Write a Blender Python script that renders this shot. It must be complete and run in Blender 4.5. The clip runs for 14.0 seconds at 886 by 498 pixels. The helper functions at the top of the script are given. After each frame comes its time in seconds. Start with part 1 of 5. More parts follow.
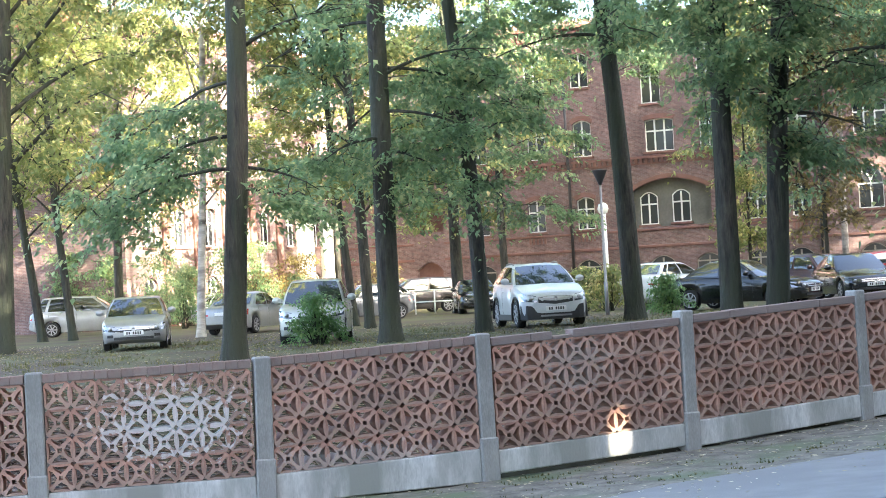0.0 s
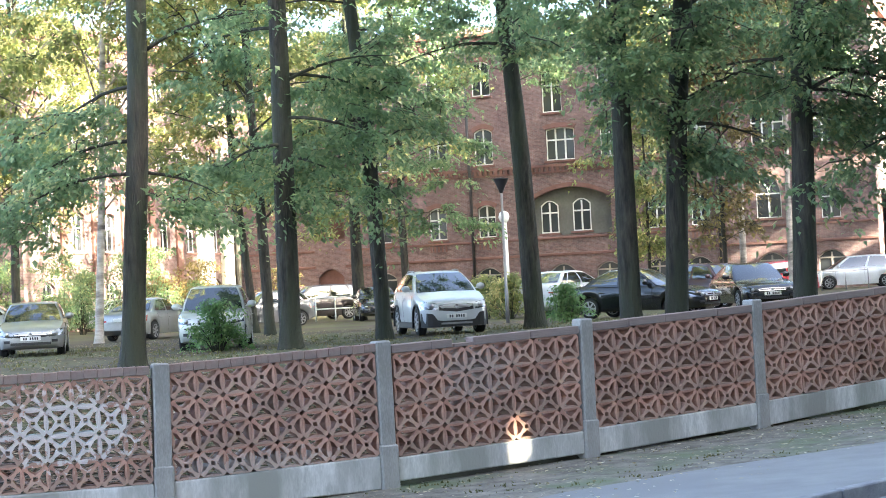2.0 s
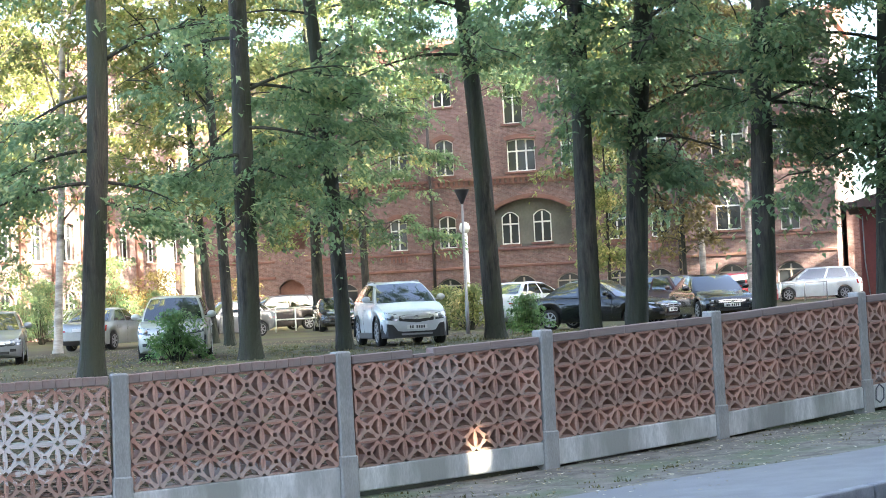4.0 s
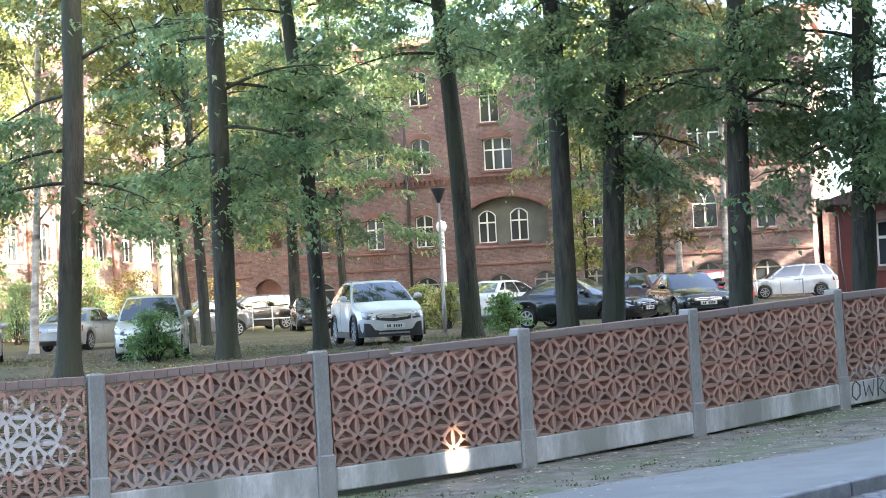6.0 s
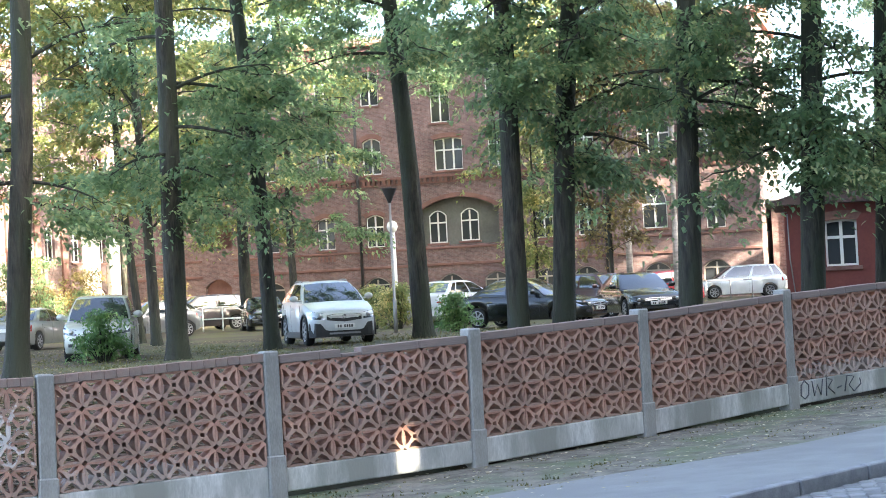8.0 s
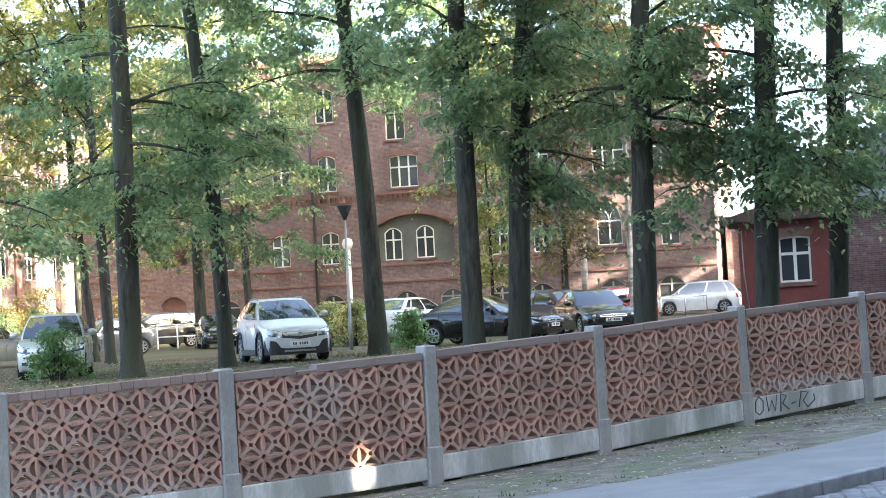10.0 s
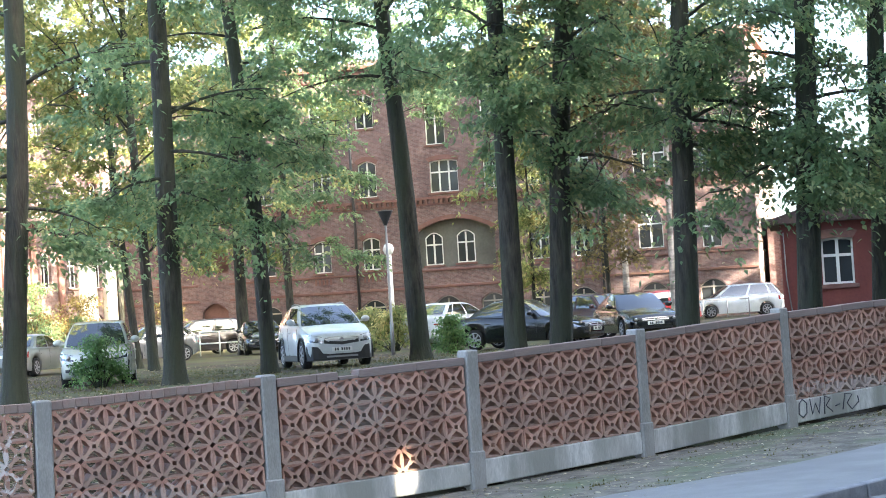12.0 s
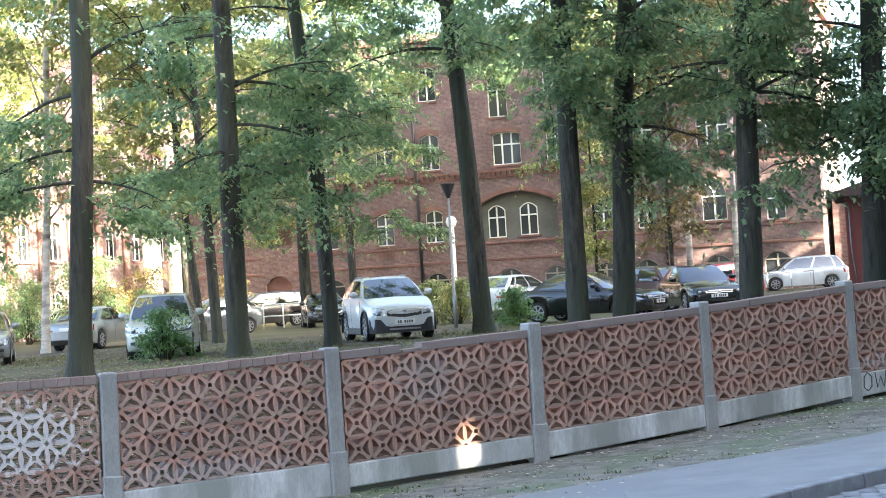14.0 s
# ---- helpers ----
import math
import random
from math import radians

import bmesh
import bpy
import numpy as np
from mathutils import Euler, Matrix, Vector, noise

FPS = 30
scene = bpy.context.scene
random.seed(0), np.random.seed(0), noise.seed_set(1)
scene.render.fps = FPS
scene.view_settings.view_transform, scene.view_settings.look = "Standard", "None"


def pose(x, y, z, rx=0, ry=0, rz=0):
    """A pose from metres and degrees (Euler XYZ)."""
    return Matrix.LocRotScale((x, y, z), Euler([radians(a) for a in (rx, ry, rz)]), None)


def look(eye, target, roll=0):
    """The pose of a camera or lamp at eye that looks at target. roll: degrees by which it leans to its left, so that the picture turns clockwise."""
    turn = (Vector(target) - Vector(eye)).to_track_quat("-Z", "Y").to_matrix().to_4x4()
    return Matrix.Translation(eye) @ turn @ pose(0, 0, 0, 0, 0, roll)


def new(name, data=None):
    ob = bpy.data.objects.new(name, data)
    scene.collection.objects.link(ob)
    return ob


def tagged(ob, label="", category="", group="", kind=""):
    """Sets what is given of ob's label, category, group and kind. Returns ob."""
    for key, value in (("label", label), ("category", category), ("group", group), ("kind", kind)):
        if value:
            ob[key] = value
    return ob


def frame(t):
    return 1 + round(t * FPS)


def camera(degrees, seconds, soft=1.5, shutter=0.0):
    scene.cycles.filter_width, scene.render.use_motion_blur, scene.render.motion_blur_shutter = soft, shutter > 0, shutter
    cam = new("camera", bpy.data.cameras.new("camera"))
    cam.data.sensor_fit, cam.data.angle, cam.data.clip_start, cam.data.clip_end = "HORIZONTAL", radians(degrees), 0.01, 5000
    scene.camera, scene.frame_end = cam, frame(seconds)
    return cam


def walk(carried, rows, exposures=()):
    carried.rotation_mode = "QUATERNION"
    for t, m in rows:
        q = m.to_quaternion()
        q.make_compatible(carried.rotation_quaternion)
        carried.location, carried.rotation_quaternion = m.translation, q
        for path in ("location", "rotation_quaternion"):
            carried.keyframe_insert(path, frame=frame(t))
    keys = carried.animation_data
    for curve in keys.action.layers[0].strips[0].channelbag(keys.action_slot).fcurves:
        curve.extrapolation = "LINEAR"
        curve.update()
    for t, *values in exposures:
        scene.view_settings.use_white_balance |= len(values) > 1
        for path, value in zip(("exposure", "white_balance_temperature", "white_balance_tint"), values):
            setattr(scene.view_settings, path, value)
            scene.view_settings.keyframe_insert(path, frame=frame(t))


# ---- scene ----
# The camera stands across the road and turns on the spot.
cam = camera(25.97, 14.0, soft=0.9)
EYE = 2.1
ROWS = [
    (0.0, 91.121, 3.221, 5.892), (0.5, 91.127, 3.127, 5.357), (1.0, 91.127, 3.047, 4.483), (1.5, 91.145, 2.975, 3.659),
    (2.0, 91.184, 2.897, 2.931), (2.5, 91.245, 2.842, 2.45), (3.0, 91.343, 2.794, 2.148), (5.5, 91.469, 2.877, 1.273),
    (6.0, 91.379, 2.959, 1.064), (6.5, 91.292, 2.993, 0.803), (7.0, 91.247, 2.987, 0.454), (7.5, 91.252, 2.999, 0.066),
    (8.0, 91.307, 2.964, -0.405), (8.5, 91.396, 2.985, -0.841), (8.7, 91.43, 2.99, -1.0), (9.75, 91.68, 3.08, -1.72), (10.8, 91.906, 3.24, -1.62), (11.0, 91.94, 3.307, -1.465), (11.5, 92.005, 3.432, -1.003),
    (12.0, 91.957, 3.535, -0.497), (12.5, 91.811, 3.597, -0.037), (13.0, 91.615, 3.596, 0.454), (13.5, 91.442, 3.569, 0.901),
    (14.0, 91.259, 3.541, 1.377),
]
walk(cam, [(t, pose(0, 0, EYE, rx, ry, rz)) for t, rx, ry, rz in ROWS], exposures=[(0.0, 3.83, 7000, 6), (14.0, 3.83, 7000, 6)])

# ---- light: low warm evening sun from behind and to one side, open sky ----
SUN_EL, SUN_AZ = radians(24), radians(122)     # azimuth clockwise from +y
world = bpy.data.worlds.new("sky")
scene.world = world
world.use_nodes = True
wn = world.node_tree
sky = wn.nodes.new("ShaderNodeTexSky")
sky.sky_type = "NISHITA"
sky.sun_disc = False
sky.sun_elevation = SUN_EL
sky.sun_rotation = SUN_AZ
sky.dust_density = 3.0
sky.air_density = 0.5
wn.nodes["Background"].inputs[1].default_value = 0.13
wn.links.new(sky.outputs[0], wn.nodes["Background"].inputs[0])
sun_data = bpy.data.lights.new("sun", "SUN")
sun_data.energy = 5.0
sun_data.angle = radians(0.7)
sun_data.color = (1.0, 0.9, 0.77)
sun = new("sun", sun_data)
SUN_DIR = Vector((math.sin(SUN_AZ) * math.cos(SUN_EL), math.cos(SUN_AZ) * math.cos(SUN_EL), math.sin(SUN_EL)))
sun.matrix_world = look(SUN_DIR * 200, (0, 0, 0))


# ---- materials ----
def material(name, c1, c2, scale=8.0, rough=0.8, metal=0.0, bump=0.2, fine=60.0, c3=None, patch=0.6, coords="Object", vary=0.0, stretch=(1, 1, 1), clear=0.0):
    """Two-scale noise material: c1 and c2 mix in grain, c3 in larger patches."""
    m = bpy.data.materials.new(name)
    m.use_nodes = True
    nt = m.node_tree
    b = nt.nodes["Principled BSDF"]
    tc = nt.nodes.new("ShaderNodeTexCoord")
    mp = nt.nodes.new("ShaderNodeMapping")
    mp.inputs["Scale"].default_value = stretch
    nt.links.new(tc.outputs[coords], mp.inputs["Vector"])
    n1 = nt.nodes.new("ShaderNodeTexNoise")
    n1.inputs["Scale"].default_value = scale
    n1.inputs["Detail"].default_value = 6
    n2 = nt.nodes.new("ShaderNodeTexNoise")
    n2.inputs["Scale"].default_value = fine
    n2.inputs["Detail"].default_value = 3
    for n in (n1, n2):
        nt.links.new(mp.outputs[0], n.inputs["Vector"])
    add = nt.nodes.new("ShaderNodeMath")
    add.operation = "MULTIPLY_ADD"
    add.inputs[1].default_value = 0.5
    nt.links.new(n2.outputs[0], add.inputs[0])
    nt.links.new(n1.outputs[0], add.inputs[2])
    ramp = nt.nodes.new("ShaderNodeValToRGB")
    ramp.color_ramp.elements[0].position, ramp.color_ramp.elements[1].position = 0.55, 0.95
    ramp.color_ramp.elements[0].color, ramp.color_ramp.elements[1].color = (*c1, 1), (*c2, 1)
    nt.links.new(add.outputs[0], ramp.inputs[0])
    col = ramp.outputs[0]
    if c3:
        n3 = nt.nodes.new("ShaderNodeTexNoise")
        n3.inputs["Scale"].default_value = scale * 0.22
        n3.inputs["Detail"].default_value = 5
        nt.links.new(mp.outputs[0], n3.inputs["Vector"])
        r3 = nt.nodes.new("ShaderNodeValToRGB")
        r3.color_ramp.elements[0].position, r3.color_ramp.elements[1].position = patch - 0.08, patch + 0.08
        nt.links.new(n3.outputs[0], r3.inputs[0])
        mix = nt.nodes.new("ShaderNodeMixRGB")
        mix.inputs[2].default_value = (*c3, 1)
        nt.links.new(r3.outputs[0], mix.inputs[0])
        nt.links.new(col, mix.inputs[1])
        col = mix.outputs[0]
    if vary:
        info = nt.nodes.new("ShaderNodeObjectInfo")
        hs = nt.nodes.new("ShaderNodeHueSaturation")
        mr = nt.nodes.new("ShaderNodeMapRange")
        mr.inputs[3].default_value, mr.inputs[4].default_value = 1 - vary, 1 + vary
        nt.links.new(info.outputs["Random"], mr.inputs[0])
        nt.links.new(mr.outputs[0], hs.inputs["Value"])
        nt.links.new(col, hs.inputs["Color"])
        col = hs.outputs[0]
    nt.links.new(col, b.inputs["Base Color"])
    b.inputs["Roughness"].default_value = rough
    b.inputs["Metallic"].default_value = metal
    b.inputs["Coat Weight"].default_value = clear
    b.inputs["Coat Roughness"].default_value = 0.06
    if bump:
        bp = nt.nodes.new("ShaderNodeBump")
        bp.inputs["Strength"].default_value = bump
        bp.inputs["Distance"].default_value = 0.02
        nt.links.new(add.outputs[0], bp.inputs["Height"])
        nt.links.new(bp.outputs[0], b.inputs["Normal"])
    return m


def leaf_material(name, c1, c2, c3, trans=0.58):
    """Thin leaves: each takes a colour of its own, and light shines through."""
    m = bpy.data.materials.new(name)
    m.use_nodes = True
    nt = m.node_tree
    b = nt.nodes["Principled BSDF"]
    out = nt.nodes["Material Output"]
    geo = nt.nodes.new("ShaderNodeNewGeometry")
    ramp = nt.nodes.new("ShaderNodeValToRGB")
    els = ramp.color_ramp.elements
    els[0].color, els[1].color = (*c1, 1), (*c3, 1)
    els[0].position, els[1].position = 0.0, 1.0
    e = els.new(0.7)
    e.color = (*c2, 1)
    clump = nt.nodes.new("ShaderNodeTexNoise")
    clump.inputs["Scale"].default_value, clump.inputs["Detail"].default_value = 0.9, 3
    nt.links.new(geo.outputs["Position"], clump.inputs["Vector"])
    wide = nt.nodes.new("ShaderNodeMapRange")
    wide.inputs[1].default_value, wide.inputs[2].default_value = 0.3, 0.7
    wide.inputs[3].default_value, wide.inputs[4].default_value = 0.0, 0.6
    nt.links.new(clump.outputs[0], wide.inputs[0])
    both = nt.nodes.new("ShaderNodeMath")
    both.operation = "MULTIPLY_ADD"
    both.inputs[1].default_value = 0.6
    nt.links.new(geo.outputs["Random Per Island"], both.inputs[0])
    nt.links.new(wide.outputs[0], both.inputs[2])
    nt.links.new(both.outputs[0], ramp.inputs[0])
    nt.links.new(ramp.outputs[0], b.inputs["Base Color"])
    b.inputs["Roughness"].default_value = 0.48
    tr = nt.nodes.new("ShaderNodeBsdfTranslucent")
    hs = nt.nodes.new("ShaderNodeHueSaturation")
    hs.inputs["Saturation"].default_value, hs.inputs["Value"].default_value = 0.88, 2.3
    nt.links.new(ramp.outputs[0], hs.inputs["Color"])
    nt.links.new(hs.outputs[0], tr.inputs[0])
    mix = nt.nodes.new("ShaderNodeMixShader")
    mix.inputs[0].default_value = trans
    nt.links.new(b.outputs[0], mix.inputs[1])
    nt.links.new(tr.outputs[0], mix.inputs[2])
    nt.links.new(mix.outputs[0], out.inputs[0])
    return m


def brick_material(name, c1, c2, mortar, width=0.26, height=0.075):
    """Far brickwork: courses across the wall, in the wall's own metres."""
    m = bpy.data.materials.new(name)
    m.use_nodes = True
    nt = m.node_tree
    b = nt.nodes["Principled BSDF"]
    tc = nt.nodes.new("ShaderNodeTexCoord")
    sep = nt.nodes.new("ShaderNodeSeparateXYZ")
    com = nt.nodes.new("ShaderNodeCombineXYZ")
    nt.links.new(tc.outputs["Object"], sep.inputs[0])
    ad = nt.nodes.new("ShaderNodeMath")
    nt.links.new(sep.outputs[0], ad.inputs[0])
    nt.links.new(sep.outputs[1], ad.inputs[1])
    nt.links.new(ad.outputs[0], com.inputs[0])
    nt.links.new(sep.outputs[2], com.inputs[1])
    br = nt.nodes.new("ShaderNodeTexBrick")
    br.inputs["Scale"].default_value = 1.0
    br.inputs["Brick Width"].default_value, br.inputs["Row Height"].default_value = width, height
    br.inputs["Mortar Size"].default_value = 0.008
    br.inputs["Color1"].default_value, br.inputs["Color2"].default_value, br.inputs["Mortar"].default_value = (*c1, 1), (*c2, 1), (*mortar, 1)
    nt.links.new(com.outputs[0], br.inputs["Vector"])
    n = nt.nodes.new("ShaderNodeTexNoise")
    n.inputs["Scale"].default_value, n.inputs["Detail"].default_value = 0.7, 6
    nt.links.new(tc.outputs["Object"], n.inputs["Vector"])
    n2 = nt.nodes.new("ShaderNodeTexNoise")
    n2.inputs["Scale"].default_value, n2.inputs["Detail"].default_value = 5.0, 4
    nt.links.new(tc.outputs["Object"], n2.inputs["Vector"])
    ml = nt.nodes.new("ShaderNodeMath")
    ml.operation = "MULTIPLY"
    nt.links.new(n.outputs[0], ml.inputs[0])
    nt.links.new(n2.outputs[0], ml.inputs[1])
    mr = nt.nodes.new("ShaderNodeMapRange")
    mr.inputs[1].default_value, mr.inputs[2].default_value = 0.12, 0.42
    mr.inputs[3].default_value, mr.inputs[4].default_value = 0.6, 1.35
    nt.links.new(ml.outputs[0], mr.inputs[0])
    hs = nt.nodes.new("ShaderNodeHueSaturation")
    nt.links.new(mr.outputs[0], hs.inputs["Value"])
    nt.links.new(br.outputs[0], hs.inputs["Color"])
    nt.links.new(hs.outputs[0], b.inputs["Base Color"])
    b.inputs["Roughness"].default_value = 0.9
    return m


def plain(name, c, rough=0.5, metal=0.0, clear=0.0):
    m = bpy.data.materials.new(name)
    m.use_nodes = True
    b = m.node_tree.nodes["Principled BSDF"]
    b.inputs["Base Color"].default_value = (*c, 1)
    b.inputs["Roughness"].default_value = rough
    b.inputs["Metallic"].default_value = metal
    b.inputs["Coat Weight"].default_value = clear
    b.inputs["Coat Roughness"].default_value = 0.05
    return m


def car_paint(name, c, metal=0.3, rough=0.34):
    return material(name, c, tuple(v * 0.86 for v in c), scale=3, fine=25, rough=rough, metal=metal, bump=0.0, clear=0.8)


M_TERRA = material("terracotta_block", (0.34, 0.175, 0.125), (0.55, 0.31, 0.23), scale=5, fine=45, c3=(0.36, 0.255, 0.2), patch=0.56, vary=0.16, bump=0.4)
def painted(base, name, colour, centre, size, edge, strength=0.85):
    """The base material with a patch of paint round a place on the fence: size across and up, ragged edge."""
    m = base.copy()
    m.name = name
    nt = m.node_tree
    b = nt.nodes["Principled BSDF"]
    old = b.inputs["Base Color"].links[0].from_socket
    geo = nt.nodes.new("ShaderNodeNewGeometry")
    mp = nt.nodes.new("ShaderNodeMapping")
    mp.vector_type = "TEXTURE"
    mp.inputs["Location"].default_value = centre
    mp.inputs["Scale"].default_value = (size[0], size[0], size[1])
    nt.links.new(geo.outputs["Position"], mp.inputs["Vector"])
    ln = nt.nodes.new("ShaderNodeVectorMath")
    ln.operation = "LENGTH"
    nt.links.new(mp.outputs[0], ln.inputs[0])
    nz = nt.nodes.new("ShaderNodeTexNoise")
    nz.inputs["Scale"].default_value, nz.inputs["Detail"].default_value = 13, 4
    nt.links.new(geo.outputs["Position"], nz.inputs["Vector"])
    ad = nt.nodes.new("ShaderNodeMath")
    ad.operation = "MULTIPLY_ADD"
    ad.inputs[1].default_value = edge
    nt.links.new(nz.outputs[0], ad.inputs[0])
    nt.links.new(ln.outputs["Value"], ad.inputs[2])
    mr = nt.nodes.new("ShaderNodeMapRange")
    mr.inputs[1].default_value, mr.inputs[2].default_value = 1 + edge * 0.5 - 0.15, 1 + edge * 0.5 + 0.1
    mr.inputs[3].default_value, mr.inputs[4].default_value = strength, 0.0
    nt.links.new(ad.outputs[0], mr.inputs[0])
    mix = nt.nodes.new("ShaderNodeMixRGB")
    mix.inputs[2].default_value = (*colour, 1)
    facing = nt.nodes.new("ShaderNodeVectorMath")
    facing.operation = "DOT_PRODUCT"
    facing.inputs[1].default_value = (0.25, -0.968, 0.0)
    nt.links.new(geo.outputs["True Normal"], facing.inputs[0])
    rib = nt.nodes.new("ShaderNodeMapRange")
    rib.inputs[1].default_value, rib.inputs[2].default_value = 0.8, 0.97
    rib.inputs[3].default_value, rib.inputs[4].default_value = 1.0, 0.52
    nt.links.new(facing.outputs["Value"], rib.inputs[0])
    worn = nt.nodes.new("ShaderNodeMath")
    worn.operation = "MULTIPLY"
    nt.links.new(mr.outputs[0], worn.inputs[0])
    nt.links.new(rib.outputs[0], worn.inputs[1])
    nt.links.new(worn.outputs[0], mix.inputs[0])
    nt.links.new(old, mix.inputs[1])
    nt.links.new(mix.outputs[0], b.inputs["Base Color"])
    return m


M_WHITED = painted(M_TERRA, "terracotta_with_white_paint", (0.8, 0.8, 0.78), (-4.72, 18.77, 0.9), (0.64, 0.34), 3.2, 1.0)
M_SMEAR = painted(M_TERRA, "terracotta_with_grey_smear", (0.36, 0.33, 0.3), (-0.75, 20.63, 1.2), (0.36, 0.26), 4.4, 0.6)
M_SPLASH = painted(M_TERRA, "terracotta_with_lime_splashes", (0.6, 0.58, 0.54), (-3.1, 19.35, 0.42), (0.8, 0.13), 3.6, 0.5)
M_SPLASH_FAR = painted(M_TERRA, "terracotta_with_pale_splashes", (0.6, 0.58, 0.55), (5.6, 26.0, 0.82), (1.2, 0.11), 3.6, 0.5)
M_CONC = material("weathered_concrete", (0.25, 0.243, 0.222), (0.42, 0.408, 0.375), scale=3, fine=70, c3=(0.2, 0.2, 0.18), patch=0.6, bump=0.3, vary=0.08, stretch=(1, 1, 0.35))
M_PLINTH = material("pale_concrete_plinth", (0.44, 0.44, 0.405), (0.76, 0.75, 0.71), scale=7, fine=60, c3=(0.33, 0.33, 0.29), patch=0.55, bump=0.25, vary=0.06, stretch=(1, 1, 0.3))
M_COPE_GREY = material("weathered_coping_stone", (0.21, 0.135, 0.115), (0.33, 0.22, 0.185), scale=4, fine=60, c3=(0.24, 0.2, 0.18), patch=0.5, vary=0.06, bump=0.4)
M_COPE = material("coping_brick", (0.22, 0.125, 0.1), (0.34, 0.215, 0.175), scale=9, fine=60, c3=(0.26, 0.2, 0.17), patch=0.52, vary=0.1, bump=0.4)
M_SOIL = material("verge_soil_and_grass", (0.1, 0.089, 0.068), (0.27, 0.245, 0.195), scale=4.2, fine=30, c3=(0.135, 0.165, 0.085), patch=0.57, bump=0.5)
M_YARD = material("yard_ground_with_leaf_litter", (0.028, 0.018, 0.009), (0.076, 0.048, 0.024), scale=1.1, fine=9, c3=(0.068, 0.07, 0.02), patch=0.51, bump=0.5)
M_ASPH = material("pavement_asphalt", (0.22, 0.218, 0.212), (0.29, 0.288, 0.28), scale=2.0, fine=130, c3=(0.23, 0.23, 0.225), patch=0.6, bump=0.15)
M_ROAD = material("road_grit", (0.16, 0.155, 0.15), (0.26, 0.25, 0.24), scale=9.0, fine=40, c3=(0.2, 0.2, 0.19), patch=0.6, bump=0.3)
M_KERB = material("granite_kerb", (0.2, 0.2, 0.21), (0.32, 0.32, 0.32), scale=8, fine=90, bump=0.2, vary=0.12)
M_BARK = material("tree_bark", (0.006, 0.0055, 0.004), (0.056, 0.05, 0.036), scale=11, fine=34, c3=(0.028, 0.034, 0.019), patch=0.5, bump=1.0, stretch=(1, 1, 0.16))
M_BARK.node_tree.nodes["Bump"].inputs["Distance"].default_value = 0.06
M_BIRCH = material("birch_bark", (0.34, 0.31, 0.27), (0.55, 0.5, 0.44), scale=5, fine=20, c3=(0.06, 0.05, 0.045), patch=0.58, bump=0.4, stretch=(0.5, 0.5, 2.0))
M_LEAF = leaf_material("tree_leaves", (0.046, 0.086, 0.043), (0.124, 0.197, 0.093), (0.28, 0.295, 0.14), 0.58)
# Yellow cast of sunlight on the far foliage, put into the leaf colour.
M_LEAF_SUN = leaf_material("sunlit_tint_tree_leaves", (0.06, 0.085, 0.03), (0.165, 0.19, 0.062), (0.38, 0.315, 0.13), 0.62)
M_BUSH = leaf_material("bush_leaves", (0.045, 0.1, 0.03), (0.085, 0.165, 0.05), (0.15, 0.22, 0.08))
M_AUTUMN = leaf_material("russet_leaves", (0.07, 0.05, 0.022), (0.13, 0.11, 0.04), (0.24, 0.18, 0.06), 0.45)
M_LITTER = leaf_material("fallen_leaves", (0.3, 0.22, 0.1), (0.42, 0.36, 0.22), (0.7, 0.66, 0.52), 0.2)
M_BRICK = brick_material("old_red_brick", (0.138, 0.083, 0.08), (0.205, 0.126, 0.121), (0.22, 0.185, 0.18))
M_BRICK_D = material("moulded_brick", (0.14, 0.07, 0.058), (0.215, 0.11, 0.092), scale=2, fine=14, bump=0.2)
M_RENDER = material("grey_wall_render", (0.2, 0.2, 0.18), (0.29, 0.29, 0.26), scale=0.8, fine=8, bump=0.15)
M_RECESS = material("grey_recess_render", (0.1, 0.1, 0.09), (0.155, 0.155, 0.14), scale=0.8, fine=8, bump=0.15)
# Pale colour stands for wall burnt white by the sun.
M_SUN_GLARE = material("sun_glare_render", (0.62, 0.57, 0.5), (0.74, 0.7, 0.62), scale=0.7, fine=7, bump=0.1)
M_FRAME = plain("white_window_paint", (0.72, 0.72, 0.7), 0.5)
M_PANE = plain("window_glass", (0.03, 0.035, 0.04), 0.06)
M_DROOF = material("dark_bitumen_roof", (0.05, 0.03, 0.028), (0.09, 0.055, 0.05), scale=1.5, fine=12, bump=0.3)
M_ROOF = material("red_roof_tiles", (0.17, 0.07, 0.05), (0.26, 0.11, 0.08), scale=1.5, fine=12, bump=0.3)
M_SHEET = material("grey_sheet_roof", (0.2, 0.22, 0.25), (0.28, 0.3, 0.33), scale=1.2, fine=9, rough=0.5, bump=0.1)
M_REDW = material("dark_red_painted_wall", (0.12, 0.03, 0.027), (0.17, 0.045, 0.038), scale=1.3, fine=12, bump=0.15)
M_PIPE = plain("dark_drainpipe", (0.03, 0.03, 0.035), 0.5)
M_STEEL = plain("galvanised_steel", (0.22, 0.225, 0.23), 0.5, 0.5)
M_LAMPHEAD = plain("dark_lamp_head", (0.04, 0.04, 0.045), 0.4)
M_GLOBE = plain("opal_globe", (0.85, 0.85, 0.82), 0.25)
M_WPOST = plain("white_painted_post", (0.8, 0.8, 0.77), 0.5)
M_GLASS = plain("car_glass", (0.01, 0.014, 0.015), 0.03, 0.0, 1.0)
M_GLASS.node_tree.nodes["Principled BSDF"].inputs["IOR"].default_value = 1.9
M_TYRE = plain("tyre_rubber", (0.018, 0.018, 0.018), 0.85)
M_RIM = plain("alloy_rim", (0.3, 0.3, 0.31), 0.4, 0.6)
M_FRAME_D = plain("weathered_window_paint", (0.3, 0.27, 0.24), 0.6)
